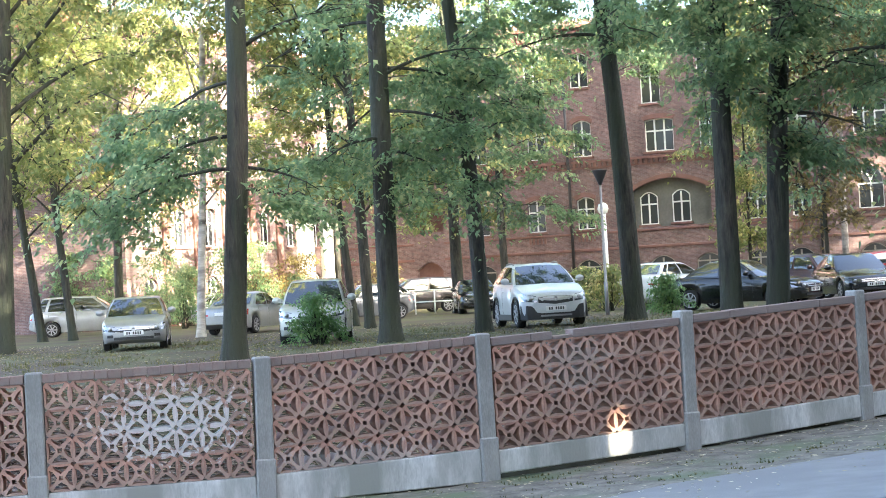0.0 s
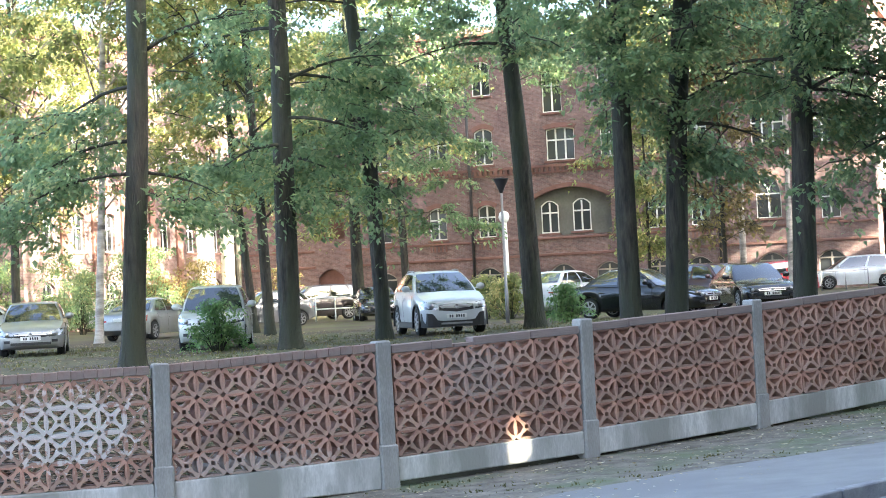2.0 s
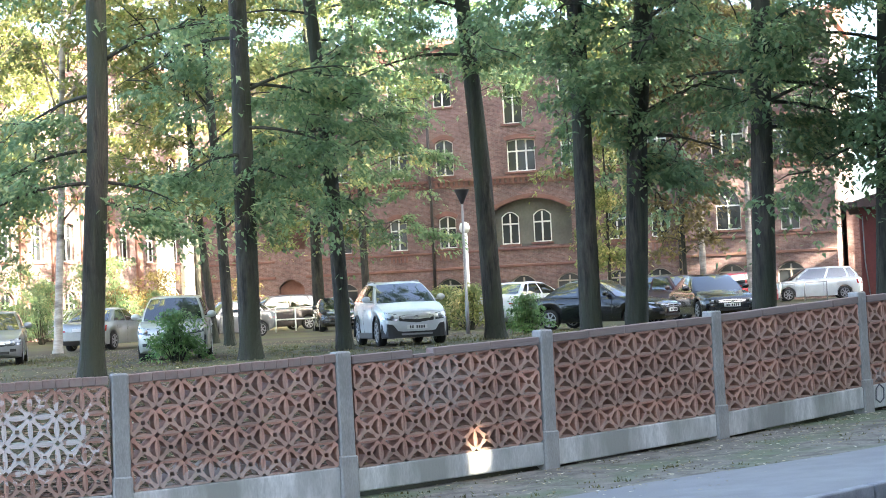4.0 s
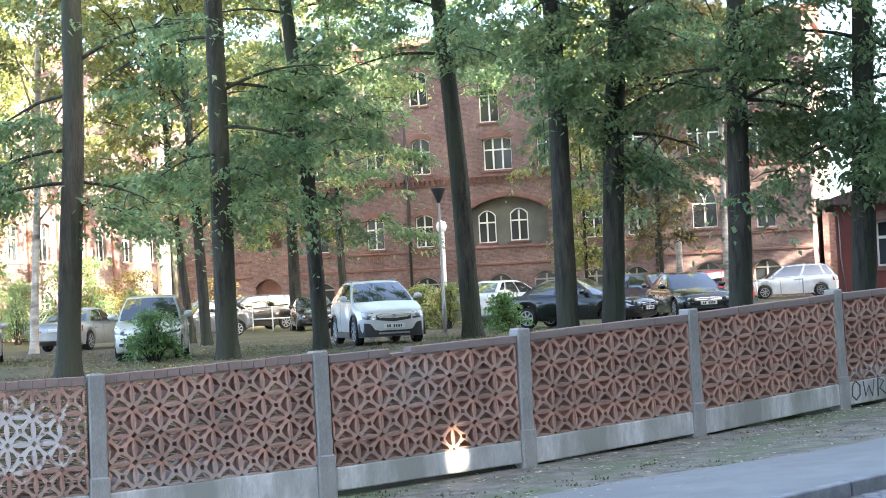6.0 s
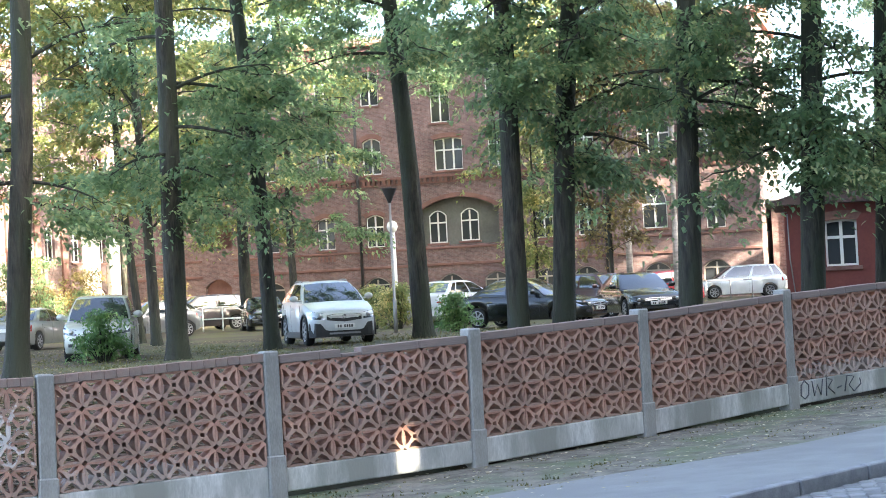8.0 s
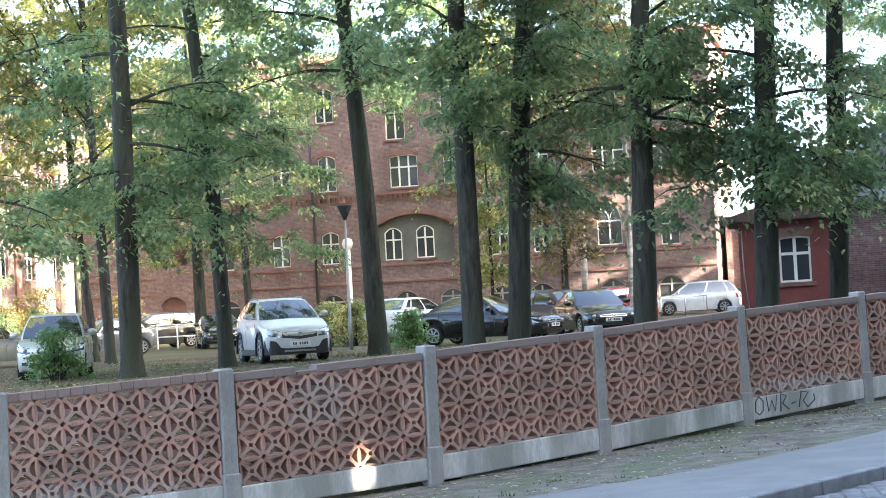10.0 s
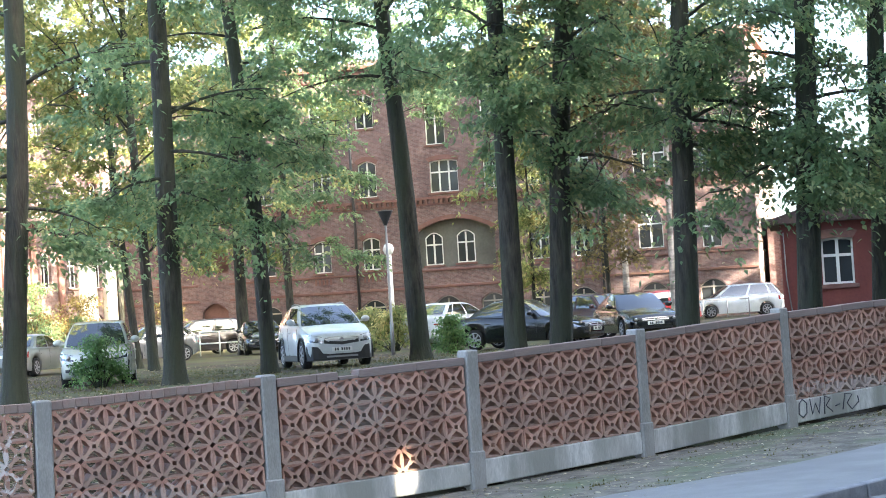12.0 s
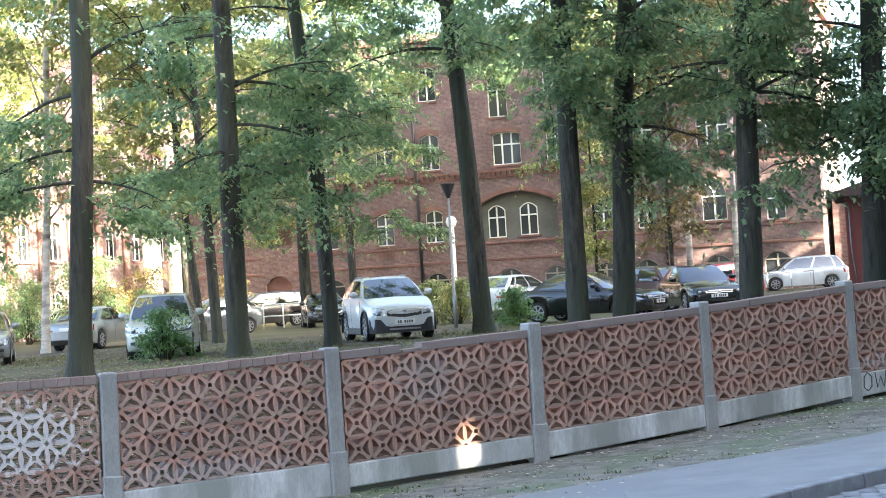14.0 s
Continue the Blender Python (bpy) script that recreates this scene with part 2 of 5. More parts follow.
M_BLACK = plain("black_plastic", (0.02, 0.02, 0.021), 0.55)
M_CHROME = plain("chrome_trim", (0.45, 0.45, 0.46), 0.32, 1.0)
M_HEAD = plain("headlamp_lens", (0.14, 0.15, 0.17), 0.06, 0.6, 1.0)
M_TAIL = plain("tail_lamp_lens", (0.35, 0.015, 0.012), 0.15, 0.0, 1.0)
M_PLATE = plain("number_plate", (0.75, 0.75, 0.73), 0.4)
M_INK = plain("dark_ink", (0.03, 0.03, 0.035), 0.7)
M_GRAF = plain("grey_spray_paint", (0.1, 0.1, 0.115), 0.7)


# ---- mesh helpers ----
def mesh_object(name, verts, faces, mat, parent=None, label="", smooth=False):
    me = bpy.data.meshes.new(name)
    me.from_pydata([tuple(v) for v in verts], [], faces)
    me.materials.append(mat)
    if smooth:
        me.shade_smooth()
    ob = new(name, me)
    ob.parent = parent
    if label:
        ob["label"] = label
    return ob


def part(name, bm, mat, parent=None, label="", smooth=False):
    """Links a bmesh as one mesh object under its thing."""
    me = bpy.data.meshes.new(name)
    bm.to_mesh(me)
    bm.free()
    me.materials.append(mat)
    if smooth:
        me.shade_smooth()
    ob = new(name, me)
    ob.parent = parent
    if label:
        ob["label"] = label
    return ob


def shared(name, me, parent, m=None, label=""):
    ob = new(name, me)
    ob.parent = parent
    if m is not None:
        ob.matrix_local = m
    if label:
        ob["label"] = label
    return ob


def empty(name, m, label, category, group="", kind=""):
    ob = new(name)
    ob.matrix_world = m
    return tagged(ob, label, category, group, kind)


def box_bm(x0, x1, y0, y1, z0, z1, bevel=0.0, bm=None):
    own = bm is None
    bm = bm or bmesh.new()
    r = bmesh.ops.create_cube(bm, size=1.0, matrix=Matrix.Translation(((x0 + x1) / 2, (y0 + y1) / 2, (z0 + z1) / 2)) @ Matrix.Diagonal((x1 - x0, y1 - y0, z1 - z0, 1)))
    if bevel:
        es = list({e for v in r["verts"] for e in v.link_edges})
        bmesh.ops.bevel(bm, geom=es, offset=bevel, segments=1, affect="EDGES")
    return bm


def prism_bm(outline, y0, y1, bm=None):
    """A closed outline of (x, z) points, pushed from y0 to y1."""
    bm = bm or bmesh.new()
    a = [bm.verts.new((x, y0, z)) for x, z in outline]
    b = [bm.verts.new((x, y1, z)) for x, z in outline]
    n = len(a)
    bm.faces.new(a)
    bm.faces.new(b[::-1])
    for i in range(n):
        bm.faces.new((a[i], b[i], b[(i + 1) % n], a[(i + 1) % n]))
    bmesh.ops.recalc_face_normals(bm, faces=bm.faces)
    return bm


def holed_bm(loops, y0, y1):
    """A flat piece with holes: the first loop is the outline, the rest are holes; (x, z) points, thickness from y0 to y1."""
    bm = bmesh.new()
    edges = []
    rings = []
    for loop in loops:
        vs = [bm.verts.new((x, y0, z)) for x, z in loop]
        rings.append(vs)
        edges += [bm.edges.new((vs[i], vs[(i + 1) % len(vs)])) for i in range(len(vs))]
    bmesh.ops.triangle_fill(bm, use_beauty=True, use_dissolve=False, edges=edges)
    front = list(bm.faces)
    back = {v: bm.verts.new((v.co.x, y1, v.co.z)) for ring in rings for v in ring}
    for f in front:
        bm.faces.new([back[v] for v in reversed(f.verts)])
    for vs in rings:
        for i in range(len(vs)):
            p, q = vs[i], vs[(i + 1) % len(vs)]
            bm.faces.new((p, q, back[q], back[p]))
    bmesh.ops.recalc_face_normals(bm, faces=bm.faces)
    return bm


def tube_data(points, radii, sides=8):
    """Verts and faces of a closed tapered tube along a line of points."""
    pts = [Vector(p) for p in points]
    vs, fs = [], []
    for i, p in enumerate(pts):
        d = (pts[min(i + 1, len(pts) - 1)] - pts[max(i - 1, 0)]).normalized()
        u = d.cross(Vector((0.31, 0.95, 0.07))).normalized()
        w = d.cross(u)
        for k in range(sides):
            a = 2 * math.pi * k / sides
            vs.append(p + radii[i] * (math.cos(a) * u + math.sin(a) * w))
    for i in range(len(pts) - 1):
        for k in range(sides):
            a, b = i * sides + k, i * sides + (k + 1) % sides
            fs.append((a, b, b + sides, a + sides))
    fs.append(tuple(range(sides))[::-1])
    fs.append(tuple(range((len(pts) - 1) * sides, len(pts) * sides)))
    return vs, fs


def tube(name, points, radii, mat, parent=None, label="", sides=8):
    vs, fs = tube_data(points, radii, sides)
    return mesh_object(name, vs, fs, mat, parent, label, True)


def lathe(name, profile, mat, parent=None, label="", sides=14, m=None):
    """Turns (radius, z) points round the z axis."""
    vs, fs = [], []
    for r, z in profile:
        for k in range(sides):
            a = 2 * math.pi * k / sides
            vs.append((r * math.cos(a), r * math.sin(a), z))
    for i in range(len(profile) - 1):
        for k in range(sides):
            a, b = i * sides + k, i * sides + (k + 1) % sides
            fs.append((a, b, b + sides, a + sides))
    fs.append(tuple(range(sides))[::-1])
    fs.append(tuple(range((len(profile) - 1) * sides, len(profile) * sides)))
    ob = mesh_object(name, vs, fs, mat, parent, label, True)
    if m is not None:
        ob.matrix_local = m
    return ob


# ---- lie of the land ----
POSTS = [(-8.25, 18.05, 1.42, 0.02), (-6.01, 18.44, 1.48, 0.03), (-3.86, 19.01, 1.50, 0.04), (-1.70, 19.99, 1.59, 0.07), (0.42, 21.42, 1.69, 0.13),
         (2.51, 23.17, 1.785, 0.22), (4.63, 25.17, 1.915, 0.34), (6.68, 26.95, 2.01, 0.44), (8.75, 28.75, 2.12, 0.53)]   # x, y, top, foot
ROAD_O, ROAD_A = Vector((3.7, 21.45)), radians(52)
ROAD_E, ROAD_N = Vector((math.cos(ROAD_A), math.sin(ROAD_A))), Vector((-math.sin(ROAD_A), math.cos(ROAD_A)))
POST_SN = [((Vector(p[:2]) - ROAD_O).dot(ROAD_E), (Vector(p[:2]) - ROAD_O).dot(ROAD_N)) for p in POSTS]


def front_z(x):
    return 0.12 + 0.045 * min(max(x, -2.5), 14.0)


def rear_z(x):
    return 0.95 + 0.006 * min(max(x, -20.0), 30.0)


def smooth01(t):
    t = min(max(t, 0.0), 1.0)
    return t * t * (3 - 2 * t)


def behind_fence(x, y):
    v = Vector((x, y)) - ROAD_O
    return v.dot(ROAD_N) - float(np.interp(v.dot(ROAD_E), [p[0] for p in POST_SN], [p[1] for p in POST_SN]))


def land(x, y):
    q = behind_fence(x, y)
    n = (Vector((x, y)) - ROAD_O).dot(ROAD_N)
    if q > 0:
        low = front_z(x) + 0.22 * smooth01(q / 0.3)
        return low + (rear_z(x) - low) * smooth01(q / 11.0)
    if n < -2.0:
        return front_z(x) - 0.25
    return front_z(x) - 0.12


def on_land(x, y, rz=0):
    return pose(x, y, land(x, y), 0, 0, rz)


# ---- ground, pavement, road ----
def sheet(name, mat, label, category, xs, ys, zf):
    """A grid of quads over xs and ys at the heights zf(x, y)."""
    vs = [(x, y, zf(x, y)) for y in ys for x in xs]
    w = len(xs)
    fs = [(j * w + i, j * w + i + 1, (j + 1) * w + i + 1, (j + 1) * w + i) for j in range(len(ys) - 1) for i in range(w - 1)]
    ob = mesh_object(name, vs, fs, mat, None, "", True)
    return tagged(ob, label, category, "", "structure")


gx = sorted(set([-1500, -600, -250, -120, -80, -60] + list(np.arange(-48, 36.1, 0.6).round(2)) + [45, 60, 90, 150, 300, 700, 1500]))
gy = sorted(set([-1500, -500, -120, -50, -20, -8] + list(np.arange(0, 45.1, 0.35).round(2)) + list(range(46, 130, 2)) + [150, 200, 400, 900, 1800]))


def ground_z(x, y):
    return land(x, y) + (0.03 * noise.noise((x * 0.35, y * 0.35, 3)) if behind_fence(x, y) > 1 else 0)


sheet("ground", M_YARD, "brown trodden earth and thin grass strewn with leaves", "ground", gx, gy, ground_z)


def path_edge(s):
    """How far the pavement's ragged inner edge lies from the road's line, along the street."""
    return float(np.interp(s, [-8, -5.1, -3.5, -2.3, -1.0, 0.5, 1.4, 6], [0.75, 0.66, 0.22, -0.3, -0.82, -1.04, -1.15, -1.45]))


def kerb_line(s):
    """How far the kerb lies from the road's line, along the street."""
    return float(np.interp(s, [-8, -5.5, -4.0, -2.3, 2.0, 10.0], [-2.0, -2.13, -2.38, -2.68, -3.2, -3.5]))


def road_strip(name, mat, label, category, n0, n1, lift, cut=0.0, step=0.5, by_kerb=0):
    """A strip along the road between two distances from the pavement's edge."""
    vs, fs = [], []
    ss = list(np.arange(-40, 40.1, step))
    for s in ss:
        end = n1 + (path_edge(s) if cut else 0) + (kerb_line(s) if by_kerb == 1 else 0)
        start = n0 + (kerb_line(s) if by_kerb == 2 else 0)
        ns = [start, start + (end - start) / 3, start + 2 * (end - start) / 3, end]
        for k, n in enumerate(ns):
            e = cut * noise.noise((s * 1.3, n, 1)) if k == len(ns) - 1 else 0
            p = ROAD_O + ROAD_E * float(s) + ROAD_N * float(n + e)
            vs.append((p.x, p.y, front_z(p.x) + lift))
    for i in range(len(ss) - 1):
        for k in range(3):
            a = i * 4 + k
            fs.append((a, a + 4, a + 5, a + 1))
    ob = mesh_object(name, vs, fs, mat, None, "", True)
    return tagged(ob, label, category, "", "structure")


def verge():
    """The strip of soil between fence and pavement, following the fence's feet."""
    vs, fs = [], []
    ss = list(np.arange(-30, 26.1, 0.25))
    for s in ss:
        nf = float(np.interp(s, [p[0] for p in POST_SN], [p[1] for p in POST_SN]))
        for k in range(9):
            e0 = path_edge(s) - 0.12
            n = e0 + (nf + 0.05 - e0) * k / 8
            p = ROAD_O + ROAD_E * float(s) + ROAD_N * n
            vs.append((p.x, p.y, front_z(p.x) + 0.012 + 0.035 * noise.noise((p.x * 1.4, p.y * 1.4, 5)) * (1 if 0 < k < 8 else 0.2)))
    for i in range(len(ss) - 1):
        for k in range(8):
            a = i * 9 + k
            fs.append((a, a + 9, a + 10, a + 1))
    ob = mesh_object("verge", vs, fs, M_SOIL, None, "", True)
    return tagged(ob, "bare soil verge with patches of short grass along the fence", "verge", "", "structure")


verge()
road_strip("pavement", M_ASPH, "smooth grey asphalt pavement beside the fence", "pavement", 0.05, 0.0, 0.03, 0.07, by_kerb=2)
road_strip("road", M_ROAD, "pale worn road surface below the kerb", "road", -9.2, -0.05, -0.09, by_kerb=1)
road_strip("pavement_far", M_ASPH, "grey asphalt pavement across the road", "pavement", -16.0, -9.2, 0.03)

kerb = empty("kerb", pose(0, 0, 0), "grey granite kerb stones along the pavement", "kerb", "", "structure")
kerb_me = part("kerb_stone", box_bm(-0.492, 0.492, -0.06, 0.06, -0.2, 0.045, 0.012), M_KERB, kerb)
for i in range(36):
    p = ROAD_O + ROAD_E * (-14.0 + i) + ROAD_N * kerb_line(-14.0 + i)
    q = ROAD_O + ROAD_E * (-13.0 + i) + ROAD_N * kerb_line(-13.0 + i)
    m = pose((p.x + q.x) / 2, (p.y + q.y) / 2, (front_z(p.x) + front_z(q.x)) / 2, 0, -math.degrees(math.atan(front_z(q.x) - front_z(p.x))), math.degrees(math.atan2(q.y - p.y, q.x - p.x)))
    if i == 0:
        kerb_me.matrix_local = m
    else:
        shared("kerb_stone", kerb_me.data, kerb, m)


def setts():
    """Worn stone setts in rows across the road beside the kerb: the nearest as single stones, the rest as one mesh."""
    thing = empty("cobbles", pose(0, 0, 0), "worn grey stone setts of the road beside the kerb", "cobbles", "", "structure")
    rng = random.Random(77)
    stones = []
    for k in range(4):
        bm = box_bm(-0.078, 0.078, -0.05, 0.05, -0.08, 0.02, 0.014)
        for v in bm.verts:
            v.co += Vector((rng.uniform(-0.006, 0.006), rng.uniform(-0.006, 0.006), rng.uniform(-0.004, 0.004)))
        me = bpy.data.meshes.new("sett")
        bm.to_mesh(me)
        bm.free()
        me.materials.append(M_SETT)
        stones.append(me)
    far_v, far_f = [], []
    for j in range(22):
        for i in range(130):
            sx, n = -6.0 + 0.115 * i + rng.uniform(-0.006, 0.006), kerb_line(-6.0 + 0.115 * i) - 0.18 - 0.172 * j - (0.086 if i % 2 else 0) + rng.uniform(-0.008, 0.008)
            p = ROAD_O + ROAD_E * sx + ROAD_N * n
            m = pose(p.x, p.y, front_z(p.x) - 0.094 + rng.uniform(-0.006, 0.006), rng.uniform(-3, 3), -2.5 + rng.uniform(-3, 3), -38 + rng.uniform(-2, 2))
            me = stones[rng.randrange(4)]
            if j < 6 and 4 <= i < 52:
                shared("sett", me, thing, m)
            else:
                o = len(far_v)
                far_v += [m @ v.co for v in me.vertices]
                far_f += [tuple(q + o for q in f.vertices) for f in me.polygons]
    tagged(mesh_object("sett_rows", far_v, far_f, M_SETT, thing), "", "", "", "stuff")


M_SETT = material("worn_granite_sett", (0.2, 0.2, 0.2), (0.34, 0.34, 0.34), scale=9, fine=80, c3=(0.26, 0.25, 0.24), patch=0.5, bump=0.3, vary=0.25)
setts()


# ---- fence of pierced terracotta blocks between concrete posts ----
BW, BH, BD = 0.30, 0.27, 0.22      # one block: width, height, depth


def block_mesh(mat):
    """A pierced block: square eye, four bowed side holes, cut corners, rounded ribs between."""
    w, h, c = 0.5, 0.5, 0.115
    outer = [(-w + c, -h), (w - c, -h), (w, -h + c), (w, h - c), (w - c, h), (-w + c, h), (-w, h - c), (-w, -h + c)]
    eye = [(-0.085, -0.085), (0.085, -0.085), (0.085, 0.085), (-0.085, 0.085)]
    side = [(0.452, 0.318), (0.418, 0.165), (0.405, 0.0), (0.418, -0.165), (0.452, -0.318), (0.298, -0.225), (0.145, 0.0), (0.298, 0.225)]
    holes = []
    for k in range(4):
        a = k * math.pi / 2
        holes.append([(x * math.cos(a) - z * math.sin(a), x * math.sin(a) + z * math.cos(a)) for x, z in side])
    loops = [[(x * (BW - 0.0015), z * (BH - 0.0015)) for x, z in lp] for lp in [outer, eye] + holes]
    bm = holed_bm(loops, -0.065, BD - 0.065)
    me = bpy.data.meshes.new("block")
    bm.to_mesh(me)
    bm.free()
    me.materials.append(mat)
    return me


BLOCK, BLOCK_WHITE, BLOCK_SMEAR = block_mesh(M_TERRA), block_mesh(M_WHITED), block_mesh(M_SMEAR)
BLOCK_SPLASH, BLOCK_SPLASH_FAR = block_mesh(M_SPLASH), block_mesh(M_SPLASH_FAR)
ROWS_N, COLS_N = 4, 8
LATTICE = ROWS_N * BH
COPE_H = 0.086


def fence_post(i):
    x, y, top, foot = POSTS[i]
    a, b = POSTS[max(i - 1, 0)], POSTS[min(i + 1, len(POSTS) - 1)]
    rz = math.degrees(math.atan2(b[1] - a[1], b[0] - a[0]))
    lean = (0.6, 0.3, 0.9, -0.4, 0.5, -0.3, -0.9, -1.0, 0.2)[i]
    thing = empty("fence_post", pose(x, y, foot, 0, lean, rz), "weathered grey concrete fence post with a chamfered top", "fence post", "posts of the fence")
    h = top - foot
    bm = box_bm(-0.085, 0.085, -0.09, 0.09, 0.42, h, 0.016)
    part("shaft", bm, M_CONC, thing)
    part("footing", box_bm(-0.1, 0.1, -0.11, 0.1, -0.35, 0.44, 0.015), M_CONC, thing)
    return thing


def coping_mesh(mat):
    me = bpy.data.meshes.new("coping_brick")
    bm = box_bm(-0.0635, 0.0635, -0.08, 0.08, 0, COPE_H, 0.005)
    bm.to_mesh(me)
    bm.free()
    me.materials.append(mat)
    return me


COPING, COPING_GREY = coping_mesh(M_COPE), coping_mesh(M_COPE_GREY)


def fence_bay(i):
    (x0, y0, t0, f0), (x1, y1, t1, f1) = POSTS[i], POSTS[i + 1]
    run = math.hypot(x1 - x0, y1 - y0)
    rz = math.degrees(math.atan2(y1 - y0, x1 - x0))
    drop = 0.02 if i < 3 else 0.058
    cope0, cope1 = t0 - drop, t1 - drop - (0.0 if i != 3 else 0.01)
    slope = (cope1 - cope0) / run
    looks = {1: "terracotta fence bay of pierced flower blocks splashed with white paint", 3: "terracotta fence bay with grey smears and a chipped coping", 6: "terracotta fence bay with a grey scrawl on its plinth"}
    thing = empty("fence_bay", pose(x0, y0, 0, 0, 0, rz), looks.get(i, "terracotta fence bay of pierced flower-pattern blocks on a concrete plinth"), "fence", "bays of the fence")
    shear = Matrix.Identity(4)
    shear[2][0] = slope
    clear = run - 0.19
    bw = clear / COLS_N
    rng = random.Random(40 + i)
    for r in range(ROWS_N):
        for c in range(COLS_N):
            xc = 0.095 + bw * (c + 0.5)
            zc = cope0 - COPE_H + slope * xc - BH * (r + 0.5)
            me = {1: BLOCK_WHITE, 2: BLOCK_SPLASH, 3: BLOCK_SMEAR, 6: BLOCK_SPLASH_FAR}.get(i, BLOCK)
            m = Matrix.Translation((xc, rng.uniform(-0.005, 0.005), zc)) @ Euler((0, -math.atan(slope), 0)).to_matrix().to_4x4() @ Matrix.Diagonal((bw / BW, 1, 1, 1))
            shared("block", me, thing, m)
    span = clear + 0.02
    if i < 3:
        n = round(span / 0.128)
        cuts = [k / n for k in range(n + 1)]
    else:
        n = 4
        cuts = [0.0] + [(k + rng.uniform(-0.25, 0.25)) / n for k in range(1, n)] + [1.0]
    if i == 3:
        cuts = [0.0, 0.2, 0.31, 0.42, 0.73, 1.0]
    for k in range(len(cuts) - 1):
        xc, wide = 0.085 + span * (cuts[k] + cuts[k + 1]) / 2, span * (cuts[k + 1] - cuts[k]) - 0.003
        tip = rng.uniform(-1, 1) if i < 3 else rng.uniform(-0.3, 0.3)
        ob = shared("coping_brick" if i < 3 else "coping_stone", COPING if i < 3 else COPING_GREY, thing, pose(xc, rng.uniform(-0.004, 0.004), cope0 - COPE_H + slope * xc + rng.uniform(-0.004, 0.004), 0, -math.degrees(math.atan(slope)) + tip, 0))
        ob.scale.x = wide / 0.127
        if i == 3 and k == 2:
            ob.scale.z = 0.4
            ob.rotation_euler.z = radians(7)
    top = cope0 - COPE_H - LATTICE
    low0, low1 = f0 + (-0.03 if i < 3 else 0.05) - top, f1 + (-0.02 if i < 3 else 0.07) - top
    xa, xb = 0.09, run - 0.09
    out = [(xa, slope * xa + top - 0.004), (xa, top + low0), (xb, top + low1), (xb, slope * xb + top - 0.004)]
    bm = prism_bm(out, -0.075, 0.075)
    bmesh.ops.bevel(bm, geom=list(bm.edges), offset=0.012, segments=1, affect="EDGES")
    plinth = part("plinth", bm, M_PLINTH, thing, "pale stained concrete plinth")
    return thing, plinth


for i in range(len(POSTS)):
    fence_post(i)
BAYS = [fence_bay(i) for i in range(len(POSTS) - 1)]


# ---- trees ----
def leaf_cloud(name, centers, per, spread, flat, size, mat, parent, seed, droop=0.0):
    """Flat drooping sprays of small folded leaves round the given centres, as one mesh. Each spray fans outwards on a tilted plane of its own."""
    rs = np.random.RandomState(seed)
    cen = np.array(centers, dtype=float)
    m = len(cen)
    c = np.repeat(cen, per, axis=0)
    n = len(c)
    out = np.arctan2(cen[:, 1], cen[:, 0]) + rs.normal(0, 0.6, m)
    big = rs.uniform(0.6, 1.45, m)
    slope = rs.normal(-0.22, 0.22, m)
    out, big, slope = (np.repeat(q, per) for q in (out, big, slope))
    u = np.clip(rs.normal(0, 0.62, n), -1.3, 1.3) * spread * 1.7 * big
    v = np.clip(rs.normal(0, 0.5, n), -1.2, 1.2) * spread * 1.25 * big
    z = rs.normal(0, spread * flat * 0.42, n) + slope * u - droop * (u * u + v * v) / max(spread, 0.01)
    p = c + np.stack([np.cos(out) * u - np.sin(out) * v, np.sin(out) * u + np.cos(out) * v, z], 1)
    az = out + rs.normal(0, 0.9, n) + np.sign(v) * 0.5
    tilt = rs.normal(-0.62, 0.4, n)
    d = np.stack([np.cos(az) * np.cos(tilt), np.sin(az) * np.cos(tilt), np.sin(tilt)], 1)
    side = np.stack([-np.sin(az), np.cos(az), rs.normal(0, 0.35, n)], 1)
    side /= np.linalg.norm(side, axis=1)[:, None]
    ln = (size * rs.uniform(0.65, 1.35, n))[:, None]
    wd = ln * rs.uniform(0.27, 0.38, n)[:, None]
    fold = np.array([0, 0, 1.0]) * wd * 0.35
    v5 = np.stack([p, p + d * ln * 0.42 + side * wd + fold, p + d * ln, p + d * ln * 0.42 - side * wd + fold], 1).reshape(-1, 3)
    me = bpy.data.meshes.new(name)
    me.vertices.add(4 * n)
    me.vertices.foreach_set("co", v5.ravel())
    me.loops.add(4 * n)
    me.loops.foreach_set("vertex_index", np.arange(4 * n, dtype=np.int32))
    me.polygons.add(n)
    me.polygons.foreach_set("loop_start", np.arange(0, 4 * n, 4, dtype=np.int32))
    me.polygons.foreach_set("loop_total", np.full(n, 4, dtype=np.int32))
    me.update(calc_edges=True)
    me.materials.append(mat)
    ob = new(name, me)
    ob.parent = parent
    return ob


